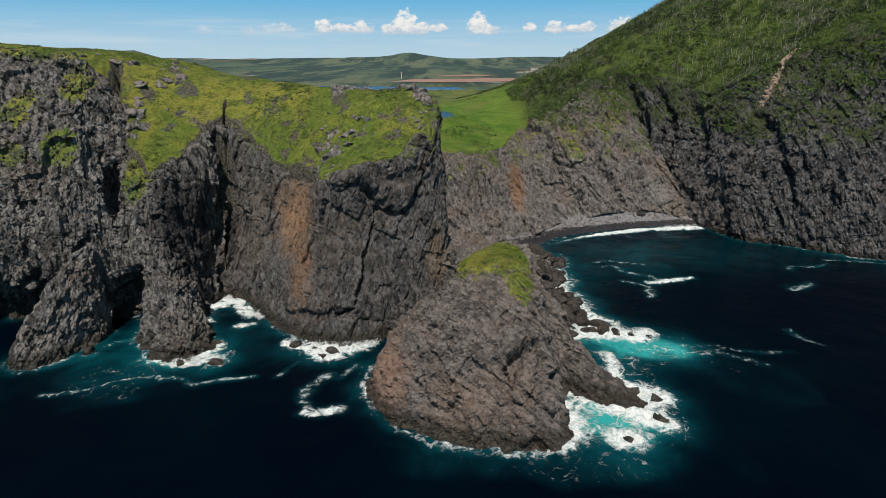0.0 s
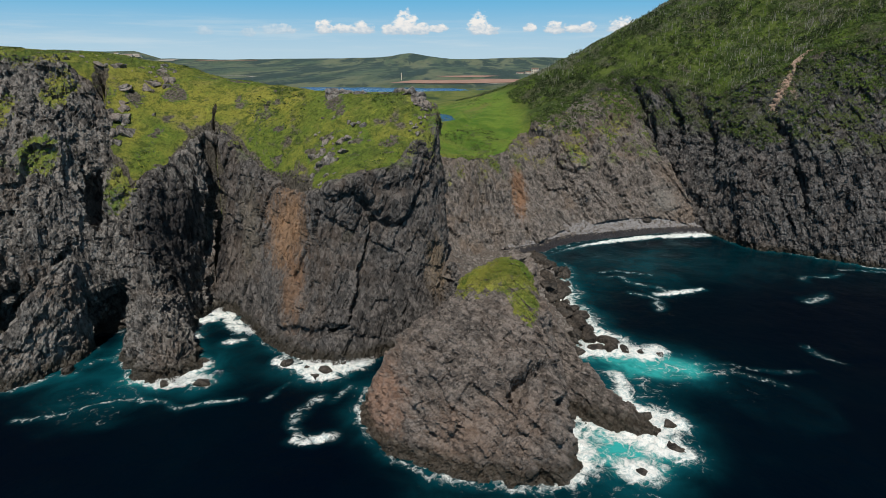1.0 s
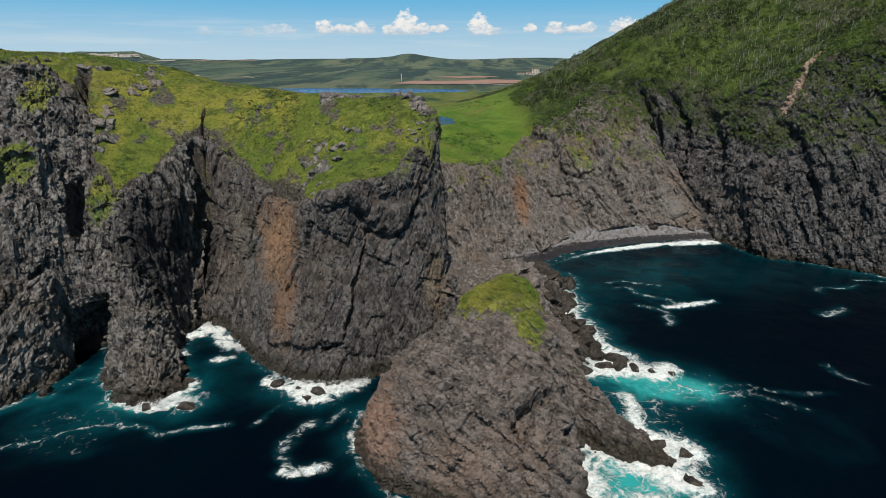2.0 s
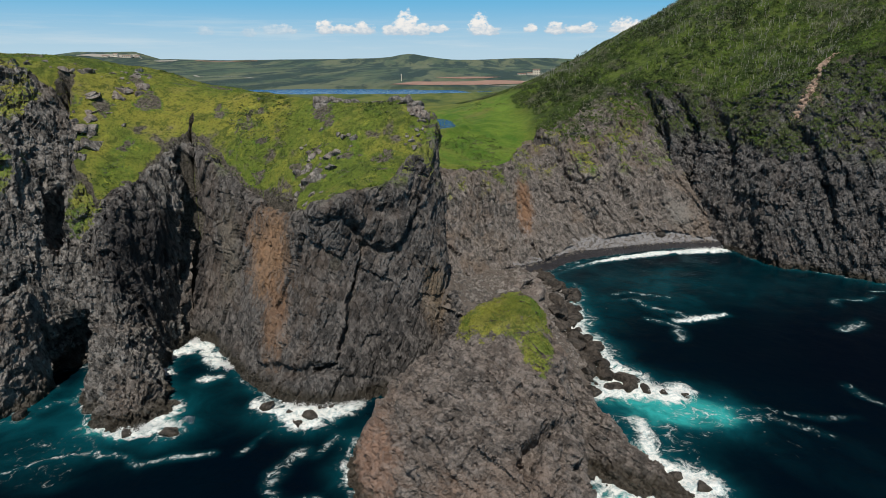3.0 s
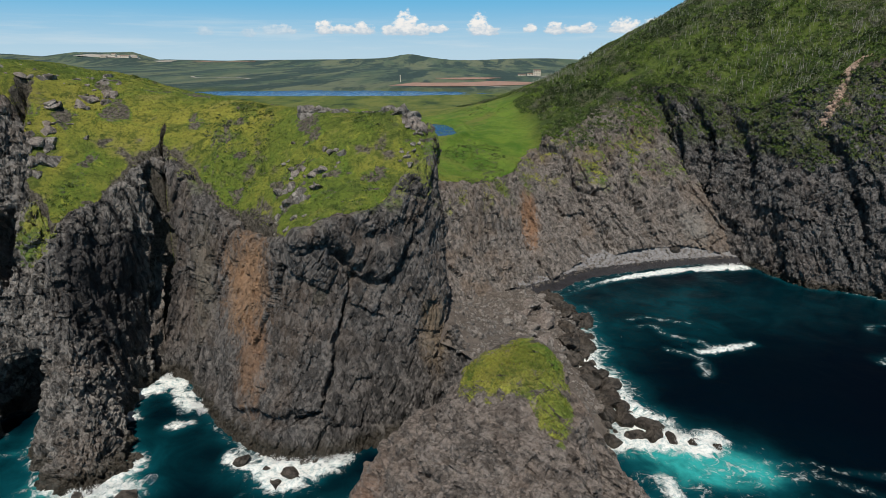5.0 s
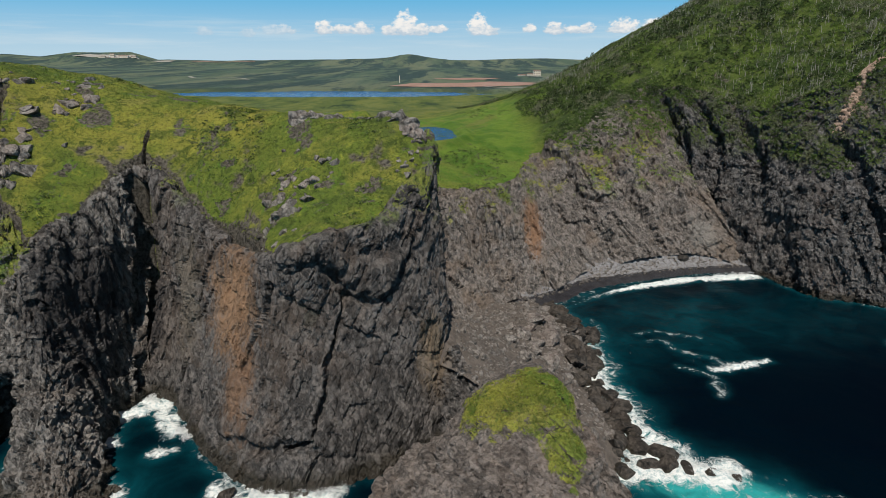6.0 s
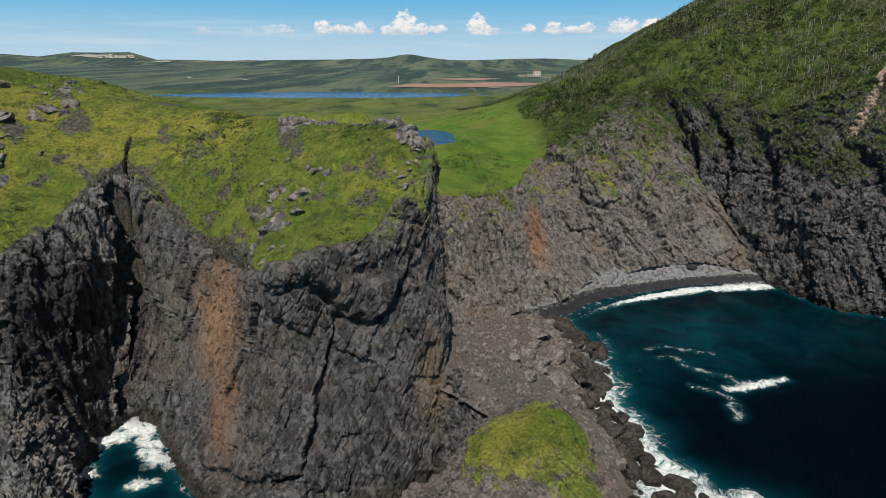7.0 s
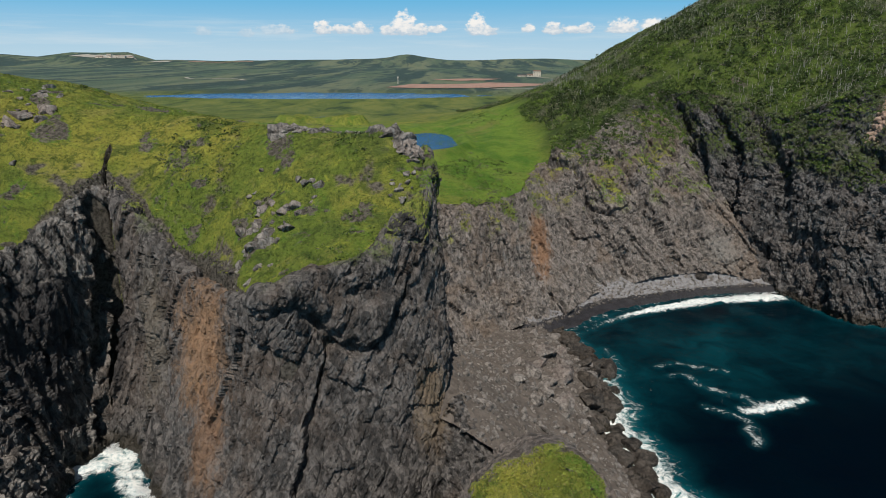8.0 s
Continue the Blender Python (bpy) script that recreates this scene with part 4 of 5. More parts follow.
sea_stack()
rock_rib("rock_rib", [(22, 142, 22), (28, 135, 15), (34, 128, 8.5), (40, 123, 4), (45, 119, 0.5)], [9, 8, 6, 4.5, 3], mat_stack,
         "dark wet rock rib running down into the surf beside the stack", seed=6, step=0.35, size=7.0, amount=0.9, lean=52)
rock_rib("rock_saddle", [(12, 146, 22), (12, 156, 14), (8, 165, 14), (1, 172, 20)], [11, 10, 9, 7], mat_head, "rocky saddle between stack and headland", seed=7, size=5)
rock_rib("rock_fin", [(-113, 137, 0.5), (-110, 140, 8), (-106, 146, 16), (-102, 153, 24), (-100, 160, 27)], [5.5, 6.5, 6.5, 5, 4], mat_west,
         "leaning bedded rock fin at the foot of the cliff", seed=8, lean=-25, size=6.0, amount=1.0)
rock_rib("rock_buttress", [(-66, 143, 0.5), (-70, 146, 8), (-75, 152, 14), (-80, 160, 19), (-83, 168, 27)], [6, 9, 10, 10, 8], mat_west,
         "stepped grey rock buttress standing in the surf", seed=9, lean=-15)
rock_rib("skerry", [(45, 116, 0), (47, 114, 1.4), (50, 112, 0)], [1.5, 2, 1.2], mat_wet, "low black skerry awash in white surf", seed=12, size=2, amount=0.7)

# ------------------------------------------------------------------ beach
beach_lines = [[(24, 240, -1.5), (31, 238, -1.5), (42, 244, -1.5), (54, 255, -1.5), (72, 264, -1.5), (92, 271, -1.5), (112, 274, -1.5), (124, 272, -1.5)],
               [(22, 243, 0.8), (30, 243, 0.8), (40, 250, 0.8), (52, 261, 1), (70, 269, 1.2), (91, 276, 1.4), (112, 279, 1.2), (124, 277, 1)],
               [(20, 246, 2.2), (29, 247, 2.4), (38, 255, 2.4), (50, 266, 3), (68, 274, 3.6), (90, 280, 4), (112, 283, 3), (124, 281, 3)],
               [(18, 252, 5), (27, 254, 5), (35, 262, 5), (47, 274, 6), (66, 282, 7.5), (88, 288, 8), (112, 292, 8), (124, 290, 8)]]
g = loft(beach_lines, 0.5)
p = g.reshape(-1, 3)
p = p + np.c_[0 * p[:, :2], 0.25 * fbm(p / 2.5, 4, 300) + 0.06 * fbm(p / 0.6, 2, 310)]
rows, cols = g.shape[:2]
faces = grid_faces(rows, cols)
beach_mesh = mesh_from("beach", p, faces, mat_sand)
beach_mesh.materials.append(mat_shingle)
height = p[faces].mean(1)[:, 2] + 0.5 * fbm(p[faces].mean(1) / 6, 3, 320)
beach_mesh.polygons.foreach_set("material_index", (height > 1.9).astype(np.int32))
note_shore(p)
tagged(new("beach", beach_mesh), "black sand beach with grey shingle above it", "beach", kind="structure")


# ------------------------------------------------------------------ talus
talus_lines = [[(33, 150, -3), (40, 160, -3), (41, 174, -3), (40, 192, -3), (45, 216, -3), (38, 236, -3), (33, 244, -3)],
               [(30, 152, 1.0), (35, 162, 1.5), (35, 176, 2), (33, 194, 2.5), (38, 214, 2.5), (33, 232, 2), (29, 242, 2)],
               [(20, 158, 8), (22, 168, 8.5), (22, 180, 8), (22, 196, 8.0), (23, 212, 7), (21, 226, 4.5), (20, 238, 3.5)],
               [(8, 164, 15), (9, 172, 16), (9, 182, 15), (9, 198, 13), (8, 212, 9), (6, 224, 5), (5, 236, 4)],
               [(-4, 172, 18), (-3, 178, 22), (-3, 188, 22), (-4, 204, 17), (-8, 218, 12), (-8, 232, 8), (-8, 244, 8)]]
g = loft(talus_lines, 0.4)
p = g.reshape(-1, 3)
p = p + np.c_[0 * p[:, :2], 0.9 * fbm(p / 9, 3, 330) + 0.45 * facets(p / 2.2, 340, 1.0, 0.4) * smooth(-0.2, 0.5, fbm(p / 14, 2, 350)) + 0.10 * facets(p / 0.6, 360, 1.0, 0.4)]
note_shore(p)
tagged(new("talus_slope", mesh_from("talus_slope", p, grid_faces(*g.shape[:2]), mat_talus, True)), "brown scree fan of broken shale and stones", "scree", kind="structure")

# ------------------------------------------------------------------ boulders
def boulder_mesh(seed, flat=0.75):
    """An angular block: a ball cut by random planes, with a chipped surface."""
    rng = np.random.default_rng(seed)
    bm = bmesh.new()
    bmesh.ops.create_icosphere(bm, subdivisions=3, radius=1.0)
    v = np.array([q.co[:] for q in bm.verts])
    f = np.array([[q.index for q in face.verts] for face in bm.faces])
    bm.free()
    for _ in range(11):
        n = rng.normal(size=3)
        n /= np.linalg.norm(n)
        over = np.maximum(v @ n - rng.uniform(0.38, 0.72), 0)
        v = v - n * (over * 0.98)[:, None]
    v = v * (1 + 0.05 * facets(v * 2.6, seed)[:, None] + 0.03 * fbm(v * 5, 3, seed)[:, None])
    v[:, 2] *= flat
    return mesh_from("boulder", v, f, mat_boulder, True)


BOULDERS = [boulder_mesh(500 + i, 0.6 + 0.05 * i) for i in range(8)]


def boulder(x, y, z, size, rng, label, group, name="boulder", mat=None):
    me = BOULDERS[int(rng.integers(8))]
    ob = new(name, me)
    if mat:
        ob.material_slots[0].link = "OBJECT"
        ob.material_slots[0].material = mat
    s = size * rng.uniform(0.8, 1.25, 3)
    ob.matrix_world = pose(x, y, z, rng.uniform(-25, 25), rng.uniform(-25, 25), rng.uniform(0, 360)) @ Matrix.Diagonal((*s, 1))
    if z - size < 0.5:
        SHORE.append(np.array([(x + size * math.cos(a), y + size * math.sin(a)) for a in np.linspace(0, 6.28, 10)]))
    return tagged(ob, label, "boulder", group)


depsgraph = bpy.context.evaluated_depsgraph_get()
depsgraph.update()


def rest_on(x, y, top=140.0):
    """Height and slope of the place under a plan point."""
    hit, place, normal, _, ob, _ = scene.ray_cast(depsgraph, Vector((x, y, top)), Vector((0, 0, -1)))
    return (place.z, normal, ob.name) if hit else (-5.0, Vector((0, 0, 1)), "")


rng = np.random.default_rng(7)
# the talus fan, from its apex under the back wall to the water
for i in range(250):
    s = rng.uniform(0, 1) ** 1.7
    y = 160 + 85 * rng.uniform(0, 1)
    shore_x = np.interp(y, [158, 173, 193, 218, 240], [38, 39, 37, 43, 34])
    x = shore_x - 20 * s ** 1.3 + rng.normal() * 1.0 + 2
    z = max(rest_on(x, y)[0], -0.4)
    size = (0.9 + 2.5 * rng.uniform() ** 1.8) * (1.0 if s < 0.45 else 0.4)
    if x > shore_x - 3.5:
        boulder(x, y, z + 0.3 * size, size, rng, "dark wet boulder at the foot of the talus", "talus boulders", mat=mat_wet)
    else:
        boulder(x, y, z + 0.3 * size, size, rng, "angular grey-brown boulder on the talus shore", "talus boulders")
for x, y, size in ((20.6, 203, 2.6), (26, 216, 3.0), (28.5, 205, 3.4), (16, 196, 2.0), (20, 189, 2.2), (24, 209, 2.2), (23, 197, 1.9), (27, 194, 2.6), (30, 212, 2.5), (31, 221, 2.2), (18, 208, 1.7), (25, 201, 1.8)):
    boulder(x, y, rest_on(x, y)[0] + 0.35 * size, size, rng, "large grey slab-sided boulder on the scree fan", "talus boulders", mat=mat_outcrop)
for x, y, size in ((37, 217, 3.0), (35, 208, 2.8), (34, 199, 3.2), (33, 190, 2.8), (36, 223, 2.4), (37, 203, 2.0), (36, 194, 2.2)):
    boulder(x, y, max(rest_on(x, y)[0], 0) + 0.3 * size, size, rng, "dark wet boulder washed by the surf", "shore boulders", mat=mat_wet)
# at the beach's back
for i in range(40):
    u = rng.uniform(0.1, 1)
    x = np.interp(u, [0, 0.5, 1], [30, 66, 116])
    y = np.interp(x, [30, 50, 68, 90, 116], [251, 267, 276, 283, 284]) + rng.normal() * 1.8
    size = 0.35 + 0.7 * rng.uniform() ** 3
    boulder(x, y, max(rest_on(x, y)[0], 0) + 0.2 * size, size, rng, "pale angular stone at the back of the beach", "beach stones")
for x, y, size in ((94, 281, 2.0), (-97, 146, 2.6), (-60, 140, 2.2), (-69, 139, 1.5), (-33, 143, 1.8), (-30, 146, 2.2), (-42, 150, 2.0), (-36, 147, 1.5), (38, 107, 1.6), (35, 165, 3.0),
                   (41, 166, 2.6), (46, 163, 3.2), (38, 172, 2.4), (40, 182, 2.2), (36, 158, 2.0), (38, 177, 1.9), (41, 159, 2.6), (45, 159, 2.9), (49, 158.5, 2.2), (53.5, 157, 1.7), (58, 155.5, 1.3), (33, 163, 2.6), (32.5, 170, 2.4), (36, 157, 2.4), (45, 126, 1.8), (49, 123, 2.2), (31, 180, 2.6)):
    boulder(x, y, 0.2 if y < 250 else rest_on(x, y)[0] + 0.6, size, rng, "dark wet boulder washed by the surf" if y < 250 else "large dark boulder on the shingle", "shore boulders", mat=mat_wet)


def stones(name, places, sizes, mat, label, rng):
    """Many small loose stones in one mesh."""
    bm = bmesh.new()
    bmesh.ops.create_icosphere(bm, subdivisions=1, radius=1.0)
    v = np.array([q.co[:] for q in bm.verts])
    f = np.array([[q.index for q in face.verts] for face in bm.faces])
    bm.free()
    n = len(places)
    shape = v[None] * rng.uniform(0.6, 1.25, (n, len(v), 1)) * rng.uniform(0.6, 1.2, (n, 1, 3)) * sizes[:, None, None]
    verts = (shape + places[:, None]).reshape(-1, 3)
    faces = (f[None] + (np.arange(n) * len(v))[:, None, None]).reshape(-1, 3)
    return tagged(new(name, mesh_from(name, verts, faces, mat, True)), label, "stones", kind="stuff")


def strewn(count, box, keep):
    """Places of loose stones on what lies below."""
    out = []
    while len(out) < count:
        x, y = rng.uniform(box[0], box[1]), rng.uniform(box[2], box[3])
        z, normal, what = rest_on(x, y)
        if z > 0.3 and keep(x, y, z, what):
            out.append((x, y, z))
    return np.array(out)


places = strewn(1500, (24, 122, 243, 292), lambda x, y, z, what: what.startswith("beach") and z > 1.2)
stones("shingle_stones", places, 0.12 + 0.55 * rng.uniform(size=1500) ** 4, mat_boulder, "pale loose stones strewn over the shingle", rng)
places = strewn(2600, (2, 44, 160, 244), lambda x, y, z, what: what.startswith("talus") and z < 20)
stones("scree_stones", places, 0.18 + 0.75 * rng.uniform(size=2600) ** 3, mat_boulder, "loose broken stones on the scree fan", rng)


mat_slide = plain_material("reddish_rubble", (0.36, 0.255, 0.195), 0.9, 0.3, 0.6)
rng = np.random.default_rng(17)
line = spline(SLIDE, 200)
places = line[rng.integers(200, size=1100)] + rng.normal(size=(1100, 3)) * (0.9, 0.9, 0)
places[:, 2] = [rest_on(x, y)[0] for x, y in places[:, :2]]
stones("slide_rubble", places, 0.25 + 0.6 * rng.uniform(size=1100) ** 2, mat_slide, "bare reddish rubble in a gully through the scrub", rng)


# ------------------------------------------------------------------ sea
def sea_mesh():
    """The bay's surface with layers for foam and for air-filled pale water."""
    sx = spaced(-135, 185, 0.8, -4600, 4600, 1.12)
    sy = spaced(84, 282, 0.8, -4600, 420, 1.12)
    X, Y = np.meshgrid(sx, sy)
    x, y = X.ravel(), Y.ravel()
    shore = np.concatenate(SHORE)
    cell = np.unique(np.round(shore / 1.2).astype(int), axis=0) * 1.2
    cx, cy = np.arange(-140, 192, 2.0), np.arange(80, 292, 2.0)
    CX, CY = np.meshgrid(cx, cy)
    q = np.stack([CX.ravel(), CY.ravel()], 1)
    best = np.full(len(q), 1e9)
    for s in range(0, len(cell), 400):
        c = cell[s:s + 400]
        best = np.minimum(best, ((q[:, None] - c[None]) ** 2).sum(2).min(1))
    dist = np.sqrt(best).reshape(CX.shape)
    ix = np.clip((x - cx[0]) / 2.0, 0, len(cx) - 1.001)
    iy = np.clip((y - cy[0]) / 2.0, 0, len(cy) - 1.001)
    i, j = ix.astype(int), iy.astype(int)
    fx, fy = ix - i, iy - j
    d = (dist[j, i] * (1 - fx) * (1 - fy) + dist[j, i + 1] * fx * (1 - fy) + dist[j + 1, i] * (1 - fx) * fy + dist[j + 1, i + 1] * fx * fy)
    p = np.stack([x, y, 0 * x], 1)
    warp = np.stack([x + 4 * fbm(p / 11, 3, 400), y + 4 * fbm(p / 11, 3, 410)], 1)

    def spot(px, py, rx, ry, turn=0.0):
        a = radians(turn)
        u, v = warp[:, 0] - px, warp[:, 1] - py
        return np.exp(-(((u * math.cos(a) + v * math.sin(a)) / rx) ** 2 + ((-u * math.sin(a) + v * math.cos(a)) / ry) ** 2))

    def streak(line, width):
        return np.exp(-(distance_to_line(warp, np.asarray(line, float)) / width) ** 2)

    rough = 0.5 + 0.5 * fbm(p / 16, 3, 420)
    surf = 0.16 + 0.75 * (spot(50, 140, 26, 24) + spot(35, 112, 18, 18)) + 0.8 * spot(44, 188, 16, 36) + 0.75 * (spot(-32, 146, 16, 9) + spot(-68, 143, 14, 10) + spot(-74, 182, 10, 9)) \
        + 0.4 * (spot(-4, 102, 14, 8) + spot(-22, 125, 6, 18) + spot(-104, 142, 12, 10)) + 0.3 * spot(160, 228, 30, 14)
    surf = np.clip(surf, 0, 1.0)
    foam = surf * np.exp(-d / (1.6 + 4.5 * surf)) * (0.45 + 0.85 * rough) * 1.15
    foam = np.maximum(foam, 0.60 * np.clip(spot(54, 150, 20, 16) + spot(42, 122, 14, 20), 0, 1) * (0.35 + 0.9 * rough))
    foam = np.maximum(foam, (0.35 + 0.75 * np.clip(surf, 0, 1)) * np.exp(-np.maximum(d - 0.8, 0) / 1.3) * (0.5 + 0.8 * rough))
    beach = np.array([(30, 240), (42, 243), (54, 253), (72, 262), (92, 269), (118, 272)], float)
    along = np.clip((x - 30) / 88, 0, 1)
    foam = np.maximum(foam, (0.5 + 0.65 * smooth(0.2, 0.5, along)) * np.exp(-(distance_to_line(warp * 0.25 + p[:, :2] * 0.75, beach) / (1.6 + 2.4 * along)) ** 2))
    for line, width, amount in (([(-95, 124), (-73, 132), (-62, 129), (-48, 132)], 1.4, 0.72), ([(-28, 135), (-34, 124), (-30, 117)], 2.0, 0.66),
                                ([(-31, 117), (-26, 116)], 3.0, 0.95), ([(-40, 141), (-42, 131)], 1.2, 0.55), ([(-22, 141), (-26, 134)], 1.4, 0.6),
                                ([(64, 202), (72, 197), (69, 188)], 2.2, 0.66), ([(73, 201), (80, 202), (88, 205)], 2.3, 0.95), ([(60, 216), (70, 210), (78, 203)], 1.9, 0.62),
                                ([(58, 223), (74, 218)], 2.0, 0.6), ([(130, 198), (120, 194)], 2.8, 0.62), ([(146, 222), (128, 212)], 1.6, 0.56),
                                ([(100, 160), (104, 152)], 2.0, 0.55), ([(-63, 164), (-60, 162)], 2.6, 0.9), ([(-77, 179), (-71, 181)], 5.0, 1.35), ([(-64, 174), (-60, 170)], 2.5, 1.0), ([(-44, 152), (-36, 147), (-28, 146), (-20, 150)], 2.6, 1.05), ([(-74, 146), (-68, 139), (-60, 143)], 3.0, 0.95),
                                ([(-92, 150), (-84, 154)], 2.0, 0.6), ([(62, 150), (80, 148), (92, 146)], 2.0, 0.58),
                                ([(150, 226), (170, 220)], 1.6, 0.6),
                                ([(-74, 166), (-77, 176), (-77, 186), (-72, 185), (-67, 179), (-58, 170)], 2.8, 1.1), ([(46, 158), (58, 157)], 3.6, 1.15), ([(41, 146), (43, 132), (51, 125)], 3.4, 1.1),
                                ([(41, 214), (46, 202), (43, 192)], 3.2, 0.66), ([(38, 186), (43, 178), (37, 169)], 3.0, 0.8), ([(45, 232), (48, 222)], 2.4, 0.62), ([(62, 146), (76, 146), (84, 140)], 3.0, 0.6), ([(-33, 144), (-24, 146)], 2.6, 0.9)):
        foam = np.maximum(foam, amount * streak(line, width) * (0.75 + 0.4 * rough))
    foam = np.maximum(foam, 0.47 * spot(46, 212, 22, 34) * rough * 1.3)
    drift = smooth(0.05, 0.45, fbm(p / 26, 3, 460)) * (np.abs(x) < 220)
    foam = np.maximum(foam, (0.40 - 0.14 * smooth(40, 80, x)) * drift)
    aqua = np.clip(0.95 * spot(53, 149, 12, 7, -12) + 0.75 * spot(38, 118, 8, 14) + 0.15 * spot(42, 178, 6, 20) + 0.28 * np.exp(-d / 6) * surf + 0.10 * spot(-62, 160, 18, 26) + 0.35 * foam
                   + 0.22 * spot(-84, 145, 26, 16) + 0.20 * spot(90, 235, 70, 32), 0, 1)
    z = 0.16 * fbm(p / 6.0, 3, 430) + 0.35 * fbm(p / np.array([40.0, 18.0, 1.0]), 2, 440) + foam ** 2 * 0.8 * (0.4 + fbm(p / 1.6, 3, 450))
    me = mesh_from("sea", np.stack([x, y, z], 1), grid_faces(*X.shape), mat_sea)
    for name, layer in (("foam", foam), ("aqua", aqua)):
        me.attributes.new(name, "FLOAT", "POINT").data.foreach_set("value", layer.astype(np.float32))
    return me


tagged(new("sea", sea_mesh()), "deep teal sea with white surf and turquoise wash", "water", kind="structure")


def spray():
    """White water thrown up where the swell meets rock."""
    rng = np.random.default_rng(51)
    lines = (((-36, 151), (-20, 152), 90), ((-77, 187), (-72, 184), 60), ((-60, 172), (-56, 168), 40), ((-71, 140), (-60, 143), 40),
             ((48, 161), (58, 155), 40), ((100, 271), (118, 274), 40))
    spots = np.concatenate([np.c_[np.linspace(a, b, k) + rng.normal(size=(k, 2)) * 0.9, np.full(k, 0.1)] for a, b, k in lines])
    v, f = tufts(spots, 70, 1.2, 1.1, 0.15, rng, 0.1)
    return mesh_from("spray", v, f, mat_spray, True)


mat_spray = plain_material("white_spray", (0.80, 0.81, 0.80), 0.9, 0.04, 1.0)
tagged(new("spray", spray()), "white spray thrown up where swell meets the rocks", "spray", kind="stuff")


# ------------------------------------------------------------------ plants
def land_points(n, box, rng, keep, lift=0.0, margin=1.5):
    """Random places on the land inside the rim where keep(x, y, noise) holds."""
    x = rng.uniform(box[0], box[1], n)
    y = rng.uniform(box[2], box[3], n)
    patch = fbm(np.stack([x / 18, y / 18, 0 * x], 1), 4, 600)
    ok = keep(x, y, patch) & inside_rim(x, y)
    x, y = x[ok], y[ok]
    ok = distance_to_line(np.stack([x, y], 1), rim_plan) > margin
    x, y = x[ok], y[ok]
    return np.stack([x, y, land_height(x, y) + lift], 1)


rng = np.random.default_rng(21)
scrub = land_points(70000, (10, 330, 250, 640), rng, lambda x, y, k: (x > 42 - 14 * k - 0.25 * np.maximum(y - 440, 0)) & (k > -0.5))
scrub = scrub[distance_to_line(scrub[:, :2], SLIDE[:, :2]) > 2.2]
v, f = tufts(scrub, 18, 1.15, 1.25, 0.55, rng)
tagged(new("scrub", mesh_from("scrub", v, f, mat_leaf, True)), "dense green wind-trimmed scrub on the hillside", "shrubs", kind="stuff")

trees = land_points(9000, (50, 330, 255, 560), rng, lambda x, y, k: fbm(np.stack([x / 30, y / 30, 0 * x], 1), 3, 607) + 0.2 * rng.normal(size=len(x)) > 0.22, margin=2.0)
trees = trees[distance_to_line(trees[:, :2], SLIDE[:, :2]) > 3.0]
v, f = tufts(trees, 34, 1.5, 3.0, 0.75, rng)
tagged(new("spruce", mesh_from("spruce", v, f, mat_spruce, True)), "dark stunted spruce thickets among the scrub", "trees", kind="stuff")

held = LEDGES["cliff_east"]
rim_of_green = np.interp(held[:, 0], [92, 113, 121, 130, 140, 150, 165, 200], [64, 61, 50, 43, 45, 56, 66, 76])
held = held[(held[:, 2] + 12 * fbm(held / 12, 3, 610) > rim_of_green) & (distance_to_line(held, SLIDE) > 2.4)]
bay = np.r_[LEDGES["cliff_bay"], LEDGES["cliff_cove"]]
held = np.r_[held, bay[bay[:, 2] + 18 * fbm(bay / 14, 3, 615) > 46]]
held = held[rng.permutation(len(held))[:11000]]
v, f = tufts(held, 16, 0.9, 0.8, 0.5, rng)
tagged(new("cliff_scrub", mesh_from("cliff_scrub", v, f, mat_leaf, True)), "green scrub clinging to the upper cliff ledges", "shrubs", kind="stuff")

heath = land_points(30000, (-140, 60, 160, 460), rng, lambda x, y, k: (k + 0.35 * np.exp(-((x + 52) / 13) ** 2 - ((y - 202) / 10) ** 2) > 0.28) & (rng.uniform(size=len(x)) > smooth(230, 430, y) * 0.8), margin=1.0)
v, f = tufts(heath, 16, 0.9, 0.45, 0.32, rng)
tagged(new("heath", mesh_from("heath", v, f, mat_leaf, True)), "low dark green heath patches in the grass", "shrubs", kind="stuff")

grass = land_points(60000, (-140, 45, 158, 440), rng, lambda x, y, k: rng.uniform(size=len(x)) > smooth(200, 400, y), margin=0.3)
v, f = tufts(grass, 5, 0.4, 0.08, 0.26, rng, 0.25)
tagged(new("grass_tussocks", mesh_from("grass_tussocks", v, f, mat_grass, True)), "tufted yellow-green grass on the clifftop", "grass", kind="stuff")


def dead_trees(places, rng):
    """Bleached bare trunks with a few stub branches."""
    vs, fs = [], []
    base = 0

    def spike(p, q, w):
        nonlocal base
        d = q - p
        s = np.cross(d, (0.3, 0.9, 0.2))
        s = s / np.linalg.norm(s) * w
        t = np.cross(d, s)
        t = t / np.linalg.norm(t) * w
        vs.extend([p + s, p - 0.5 * s + 0.87 * t, p - 0.5 * s - 0.87 * t, q])
        fs.extend([(base, base + 1, base + 3), (base + 1, base + 2, base + 3), (base + 2, base, base + 3)])
        base += 4

    for p in places:
        h = rng.uniform(1.6, 4.2)
        top = p + np.array([rng.normal() * 0.5, rng.normal() * 0.5, h])
        spike(p - (0, 0, 0.3), top, rng.uniform(0.10, 0.17))
        for _ in range(3):
            s = p + (top - p) * rng.uniform(0.4, 0.85)
            spike(s, s + np.array([rng.normal() * 0.7, rng.normal() * 0.7, rng.uniform(0.1, 0.7)]), 0.05)
    return np.array(vs), np.array(fs)


